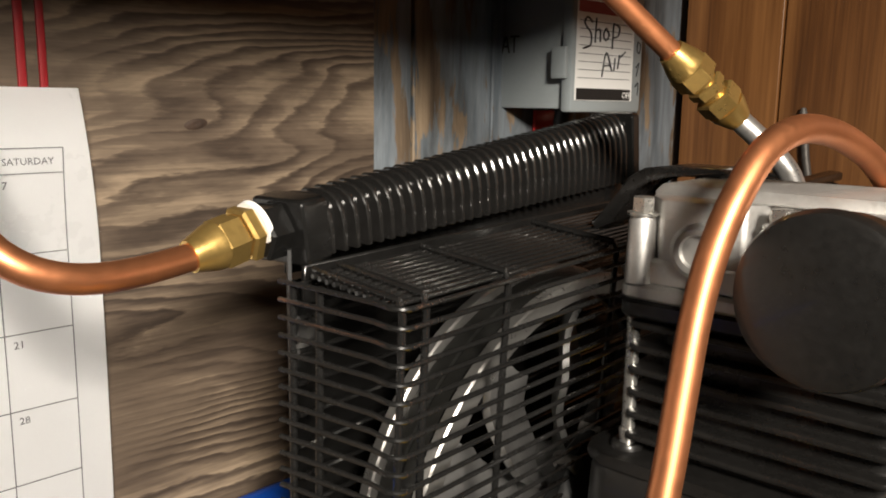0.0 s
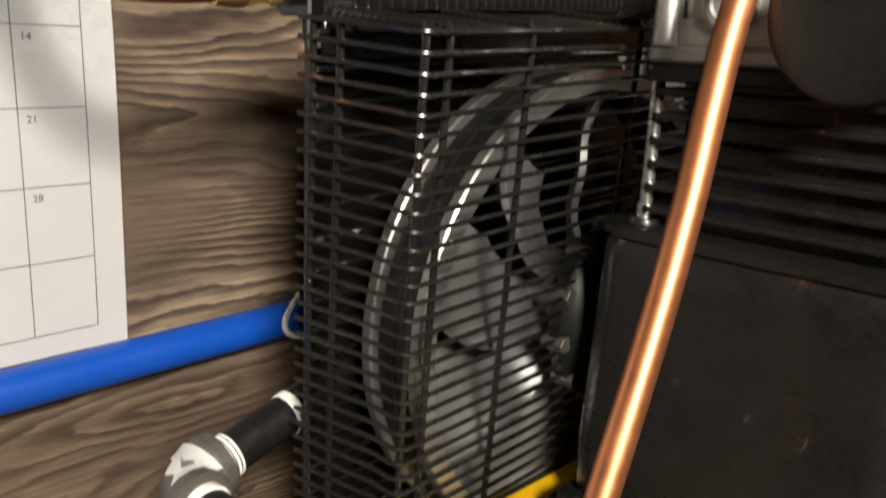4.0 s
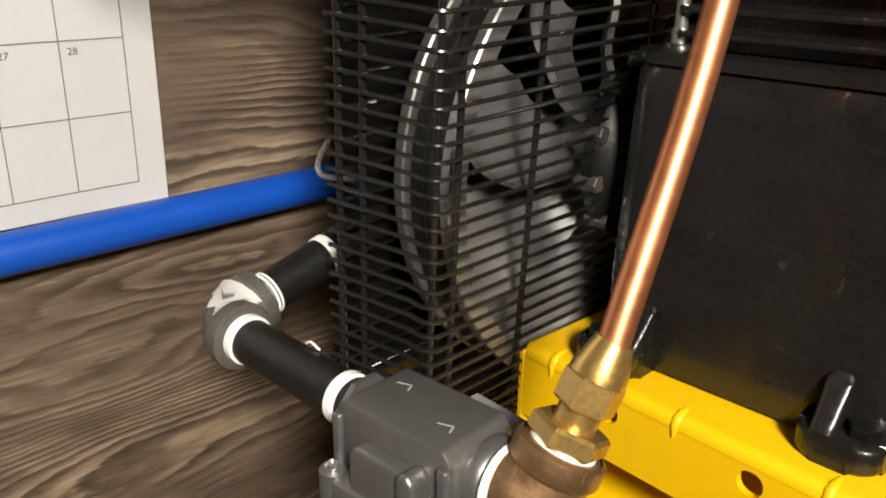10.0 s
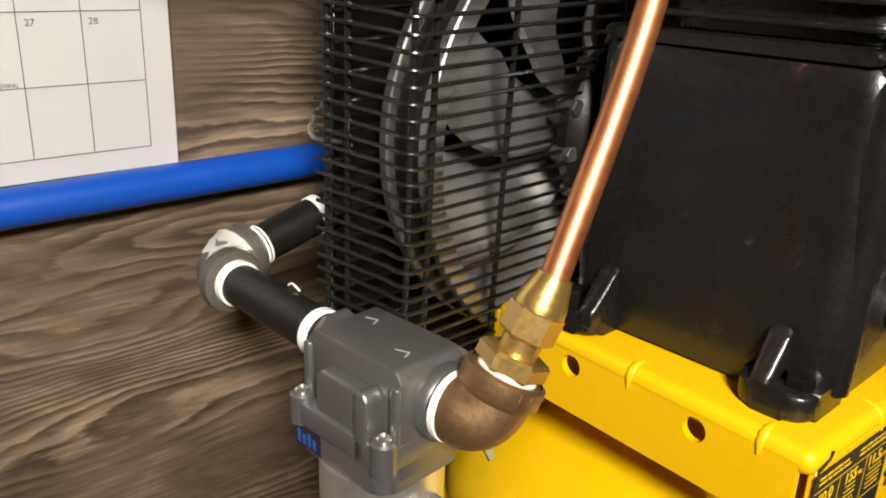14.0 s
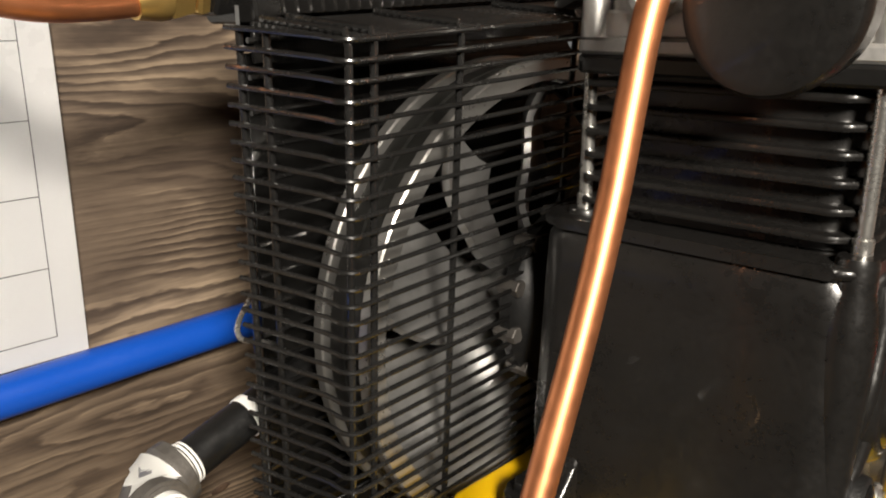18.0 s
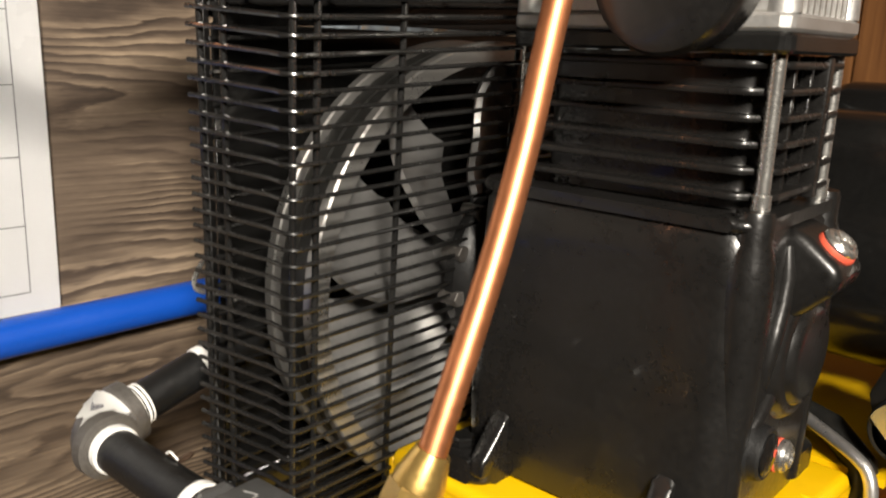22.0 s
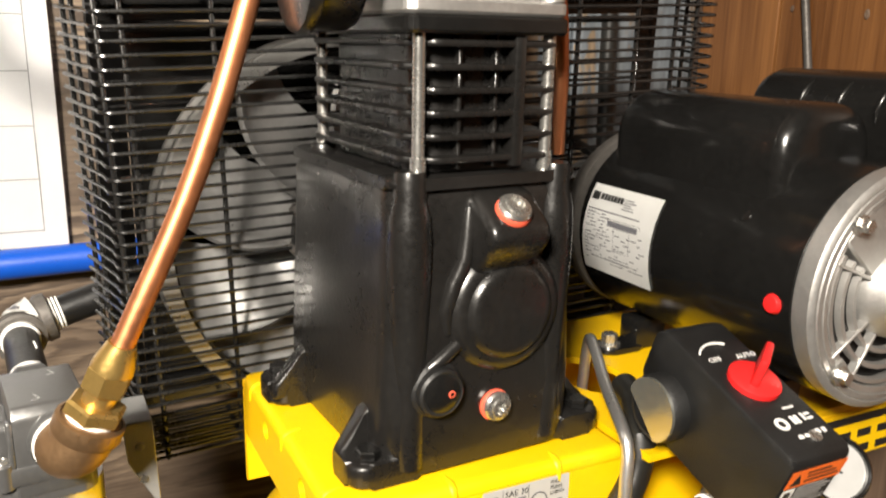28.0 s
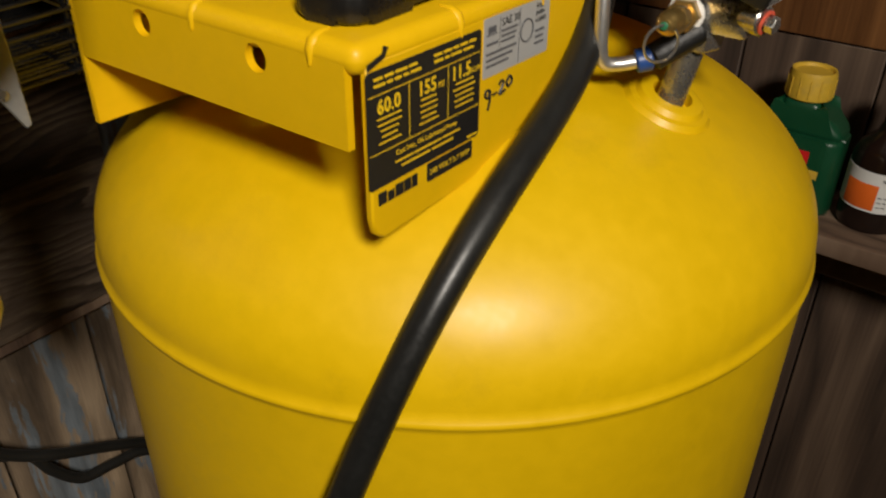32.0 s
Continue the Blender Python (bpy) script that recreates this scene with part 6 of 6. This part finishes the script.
for r in range(6):
    ruled(GR - 7 * CW, 1.418 + CH * r, GR, 1.418 + CH * r)
ruled(GR - 7 * CW, 1.418 + CH * 5 + 0.0145, GR, 1.418 + CH * 5 + 0.0145)
for c in range(8):
    ruled(GR - c * CW, 1.418, GR - c * CW, 1.418 + CH * 5 + 0.0145)
for r in range(4):
    for c in range(7):
        n = 7 * (r + 1) - c
        y, z = GR - CW * (c + 1) + 0.0045, 1.418 + CH * (5 - r) - 0.0085
        lettering(str(n), 0.0062, Matrix.Translation((page_x(z) + 0.0015 * math.sin(y * 20) + 0.0006, y, z)) @ FRONT, INK, page, "date")
for c, day in enumerate(("SATURDAY", "FRIDAY", "THURSDAY", "WEDNESDAY", "TUESDAY", "MONDAY", "SUNDAY")):
    y, z = GR - CW * (c + 0.5), 1.418 + CH * 5 + 0.005
    lettering(day, 0.0056, Matrix.Translation((page_x(z) + 0.0015 * math.sin(y * 20) + 0.0006, y, z)) @ FRONT, INK, page, "weekday", "CENTER")
lettering("THANKSGIVING", 0.0036, Matrix.Translation((page_x(1.4657) + 0.0015 * math.sin(0.16 * 20) + 0.0006, 0.1675, 1.4657)) @ FRONT, INK, page, "holiday", "RIGHT")
part("backing", box(B(), (-0.4475, -0.028, 1.398), (-0.4445, 0.264, 1.69), 0.0005, 1), INK_AND_SHADE, cal, "dark calendar backing")

# ---- disconnect box ----
dis = thing("disconnect_box", (-0.43, 0.73, 1.69), "grey steel electrical disconnect box marked by hand", "electrical box")
part("enclosure", box(B(), (-0.478, 0.679, 1.690), (-0.393, 0.789, 1.8395), 0.002), GREYBOX, dis)
door = part("door", box(B(), (-0.3928, 0.673, 1.687), (-0.381, 0.790, 1.838), 0.003), GREYBOX, dis)
part("latch", box(B(), (-0.400, 0.667, 1.717), (-0.384, 0.6726, 1.745), 0.0015), GREYBOX, door)
sheet = part("paper_label", box(B(), (-0.3808, 0.678, 1.698), (-0.3804, 0.772, 1.79)), WHITE, door, "white form label with a red band")
dm = Matrix.Translation((-0.3802, -0.0050, 0)) @ FRONT
bars([(0.685, 1.776, 0.089, 0.0105)], dm, REDPAINT, sheet, "red_band")
bars([(0.685, 1.6985, 0.089, 0.0105)], dm, INK_AND_SHADE, sheet, "black_band")
bars([(0.687, 1.7180 + 0.0072 * k, 0.085, 0.0006) for k in range(8)], dm, INK, sheet, "ruled_line")
lettering("OFF", 0.0085, dm @ Matrix.Translation((0.760, 1.7005, 0.0002)), WHITE, sheet)
h = dm @ Matrix.Translation((0.690, 1.742, 0.0003))
strokes([[(0.016, 0.026), (0.008, 0.030), (0.004, 0.024), (0.014, 0.016), (0.014, 0.006), (0.003, 0.002)], [(0.022, 0.030), (0.021, 0.008)], [(0.021, 0.018), (0.028, 0.020), (0.029, 0.009)],
         [(0.038, 0.022), (0.034, 0.016), (0.038, 0.011), (0.043, 0.016), (0.038, 0.022)], [(0.050, 0.027), (0.049, 0.004)], [(0.050, 0.027), (0.060, 0.024), (0.058, 0.016), (0.050, 0.014)],
         [(0.034, -0.022), (0.040, 0.000), (0.050, -0.016)], [(0.036, -0.012), (0.047, -0.011)], [(0.055, -0.004), (0.054, -0.016)], [(0.062, -0.001), (0.060, -0.014)], [(0.062, -0.004), (0.072, 0.002)]], 0.0017, h, INK_AND_SHADE, sheet)
strokes([[(0.784, 1.755), (0.789, 1.752), (0.787, 1.744), (0.783, 1.748), (0.784, 1.755)], [(0.783, 1.730), (0.788, 1.735), (0.784, 1.722)], [(0.783, 1.712), (0.788, 1.716), (0.788, 1.704)]], 0.001, dm, INK_AND_SHADE, door)
strokes([[(0.0, 0.0), (0.006, 0.020), (0.012, 0.0)], [(0.003, 0.008), (0.010, 0.008)], [(0.020, 0.0), (0.020, 0.020)], [(0.014, 0.020), (0.028, 0.020)]], 0.002, Matrix.Translation((-0.468, 0.6788, 1.742)) @ Matrix.Scale(0.75, 4) @ Matrix(((1, 0, 0, 0), (0, 0, -1, 0), (0, 1, 0, 0), (0, 0, 0, 1))), INK_AND_SHADE, dis)
cordw = smooth_line([(-0.43, 0.735, 1.70), (-0.44, 0.745, 1.668), (-0.445, 0.80, 1.672), (-0.445, 0.845, 1.672), (-0.44, 0.860, 1.63), (-0.44, 0.862, 1.56), (-0.44, 0.865, 1.45), (-0.44, 0.86, 1.2)], 8)
tagged(part("supply_cord", tube(B(), cordw, 0.0095, 18), RUBBER), "thick black supply cord hanging below the disconnect box", "cable")
tagged(part("red_tag", box(B(), (-0.4672, 0.728, 1.664), (-0.4635, 0.760, 1.688), 0.001), RED), "small red tag on the board wall", "tag")
strap = tagged(part("red_strap", box(box(B(), (-0.4475, 0.231, 1.66), (-0.4445, 0.236, 1.839), 0.001), (-0.4475, 0.243, 1.66), (-0.4445, 0.2475, 1.839), 0.001), REDPAINT), "pair of red straps hanging on the plywood", "strap")

# black arm tying the guard to the pump head
arm = thing("tie_bracket", (-0.2, 0.48, 1.63), "black bent steel arm tying the guard to the pump head", "bracket")
part("strap", prism(B(), [(-0.216, 1.6265), (-0.206, 1.6315), (-0.192, 1.6540), (-0.182, 1.6600), (-0.165, 1.6625), (-0.138, 1.6625), (-0.132, 1.6600), (-0.136, 1.6575), (-0.164, 1.6565), (-0.178, 1.6545), (-0.186, 1.6490), (-0.199, 1.6270), (-0.212, 1.6210)], "y", 0.470, 0.496, 0.0018, 2), CAST, arm)
part("spacer", lathe(B(), [(0.0085, 1.6427), (0.0085, 1.6570), (0, 1.6570)], (-0.1480, 0.4850, 0), (0, 0, 1), 20), CAST, arm)

# crankcase rear flange with nuts
rear = part("rear_flange", lathe(B(), [(0.040, -0.004), (0.054, -0.002), (0.056, 0.0), (0.056, 0.007), (0.052, 0.0095), (0.040, 0.024)], (-0.197, 0.462, 1.4535), (1, 0, 0), 48), IRONPIPE, pump, "dark round bearing flange")
for k in range(12):
    a = 2 * math.pi * k / 12 + 0.2
    part("flange_nut", hexnut(B(), (-0.2015, 0.462 + 0.0535 * math.cos(a), 1.4535 + 0.0535 * math.sin(a)), (-0.186, 0.462 + 0.0535 * math.cos(a), 1.4535 + 0.0535 * math.sin(a)), 0.0052), MALLEABLE, rear)
# spring clip on the guard
tagged(part("guard_clip", tube(B(), smooth_line([(-0.290, 0.301, 1.468), (-0.289, 0.293, 1.459), (-0.287, 0.2895, 1.452), (-0.283, 0.291, 1.448), (-0.27, 0.298, 1.448), (-0.255, 0.2965, 1.449)], 6), 0.0016, 8), STEEL), "bent bright steel spring clip on the guard", "clip")

# ---- bottles and shelf ----
shelf = thing("side_shelf", (0.2, 0.96, 1.0), "rough old wooden shelf beside the tank", "shelf")
part("shelf_board", box(B(), (-0.05, 0.905, 1.030), (0.75, 1.020, 1.050), 0.002), OLDWOOD, shelf)
part("shelf_cleat", box(B(), (-0.04, 0.990, 0.96), (0.74, 1.020, 1.0298), 0.002), OLDWOOD, shelf)
bot = thing("green_bottle", (0.044, 0.958, 1.050), "dark green plastic bottle with a dusty yellow cap", "bottle")
part("body", prism(B(), rounded(0.000, 0.088, 0.932, 0.984, 0.016, 6), "z", 1.0505, 1.132, 0.005, 3), GREEN, bot)
part("shoulder", prism(B(), [(0.0015, 1.129), (0.0865, 1.129), (0.083, 1.141), (0.070, 1.152), (0.060, 1.158), (0.060, 1.165), (0.024, 1.165), (0.024, 1.158), (0.014, 1.150), (0.005, 1.141)], "y", 0.9375, 0.9785, 0.007, 3), GREEN, bot)
part("cap", lathe(B(), [(0.0208, 1.164), (0.0218, 1.165), (0.0218, 1.187), (0.0205, 1.1910), (0.0185, 1.1905), (0.017, 1.188), (0, 1.188)], (0.042, 0.958, 0), (0, 0, 1), 32), CAPYELLOW, bot, "dusty yellow screw cap")
for k in range(14):
    a = 2 * math.pi * k / 14
    c, d = 0.042 + 0.0218 * math.cos(a), 0.958 + 0.0218 * math.sin(a)
    part("grip_rib", rod(B(), (c, d, 1.167), (c, d, 1.185), 0.0008, 6), CAPYELLOW, bot)
gf = Matrix.Translation((0, 0.9318, 0)) @ Matrix(((1, 0, 0, 0), (0, 0, -1, 0), (0, 1, 0, 0), (0, 0, 0, 1)))
bars([(0.040, 1.106, 0.022, 0.013)], gf, RED, bot, "red_patch")
bars([(0.048, 1.092, 0.026, 0.009)], gf, CAPYELLOW, bot, "yellow_patch")
bot2 = thing("dark_bottle", (0.124, 0.964, 1.050), "dark brown bottle with a white and red label", "bottle")
part("body", lathe(B(), [(0, 1.0505), (0.028, 1.0505), (0.030, 1.054), (0.030, 1.122), (0.026, 1.134), (0.015, 1.145), (0.012, 1.155), (0.012, 1.17), (0, 1.17)], (0.124, 0.964, 0), (0, 0, 1), 36), GLASSY, bot2)
part("cap", lathe(B(), [(0.0135, 1.168), (0.0135, 1.184), (0.012, 1.186), (0, 1.186)], (0.124, 0.964, 0), (0, 0, 1), 24), PLASTIC, bot2)
part("label_band", lathe(B(), [(0.0302, 1.074), (0.0305, 1.074), (0.0305, 1.114), (0.0302, 1.114)], (0.124, 0.964, 0), (0, 0, 1), 36), WHITE, bot2, "white paper label")
bm = B()
rows = [[bm.verts.new((0.124 + r * math.cos(a), 0.964 + r * math.sin(a), z)) for r, z in ((0.0306, 1.076), (0.0308, 1.0765), (0.0308, 1.1015), (0.0306, 1.102))] for a in (radians(-140 + 6 * k) for k in range(11))]
for p, q in zip(rows, rows[1:]):
    for j in range(3):
        bm.faces.new((p[j], q[j], q[j + 1], p[j + 1]))
part("label_print", bm, ORANGE, bot2, "red and orange printed patch")
bm = B()
for k in range(5):
    z = 1.108 - 0.0016 * k if k < 2 else 1.100 - 0.005 * k
    for i in range(3):
        a = radians(-74 + 9 * i)
        box(bm, (0.124 + 0.0307 * math.cos(a) - 0.0016, 0.964 + 0.0307 * math.sin(a) - 0.0003, z), (0.124 + 0.0307 * math.cos(a) + 0.0016, 0.964 + 0.0307 * math.sin(a) + 0.0003, z + 0.0008))
tagged(part("fine_print", bm, INK, bot2), kind="stuff")

# ---- wall planks ----
random.seed(21)
y = 0.972
edges = [-0.6, -0.46, -0.31, -0.16, -0.02, 0.125, 0.257, 0.338, 0.452, 0.56, 0.664, 0.83, 1.018]
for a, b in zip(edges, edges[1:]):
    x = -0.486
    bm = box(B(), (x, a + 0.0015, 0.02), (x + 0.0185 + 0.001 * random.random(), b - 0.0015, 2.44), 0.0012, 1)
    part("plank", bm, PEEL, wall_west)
xs = [-0.465, -0.341, -0.191, -0.05, 0.09, 0.24, 0.38, 0.53, 0.68, 0.83, 1.0, 1.2]
for k, (a, b) in enumerate(zip(xs, xs[1:])):
    d = 0.0195 + 0.0015 * random.random()
    bm = box(B(), (a + 0.0012, 1.045 - d, 1.20 if k < 9 else 0.02), (b - 0.0012, 1.045, 2.44), 0.0012, 1)
    part("plank", bm, AMBER, wall_north)
    if k < 9:
        part("plank", box(B(), (a + 0.0012, 1.045 - d + 0.004, 0.02), (b - 0.0012, 1.045, 1.198), 0.0012, 1), BROWNWOOD, wall_north)
for x, z, k in ((-0.228, 1.624, 0.7), (-0.323, 1.632, 0.5)):
    bm = lathe(B(), [(0.0001, 0.0002), (0.0022, 0.0007), (0.0038, 0.0005), (0.0052, -0.001)], (0, 0, 0), (0, -1, 0), 14)
    bm.transform(Matrix.Translation((x, 1.0240, z)) @ Matrix.Diagonal((0.9 * k, 1, 1.5 * k, 1)))
    part("knot", bm, BROWNWOOD, wall_north, "brown wood knot")
tagged(part("wall_rod", tube(B(), [(-0.262, 1.0195, 1.40), (-0.279, 1.0195, 1.526), (-0.302, 1.0195, 1.640), (-0.3085, 1.0195, 1.688), (-0.309, 1.0195, 1.694)], [0.0044, 0.0044, 0.0044, 0.0044, 0.0025], 12), MALLEABLE), "thin grey rod leaning on the amber planks", "rod")
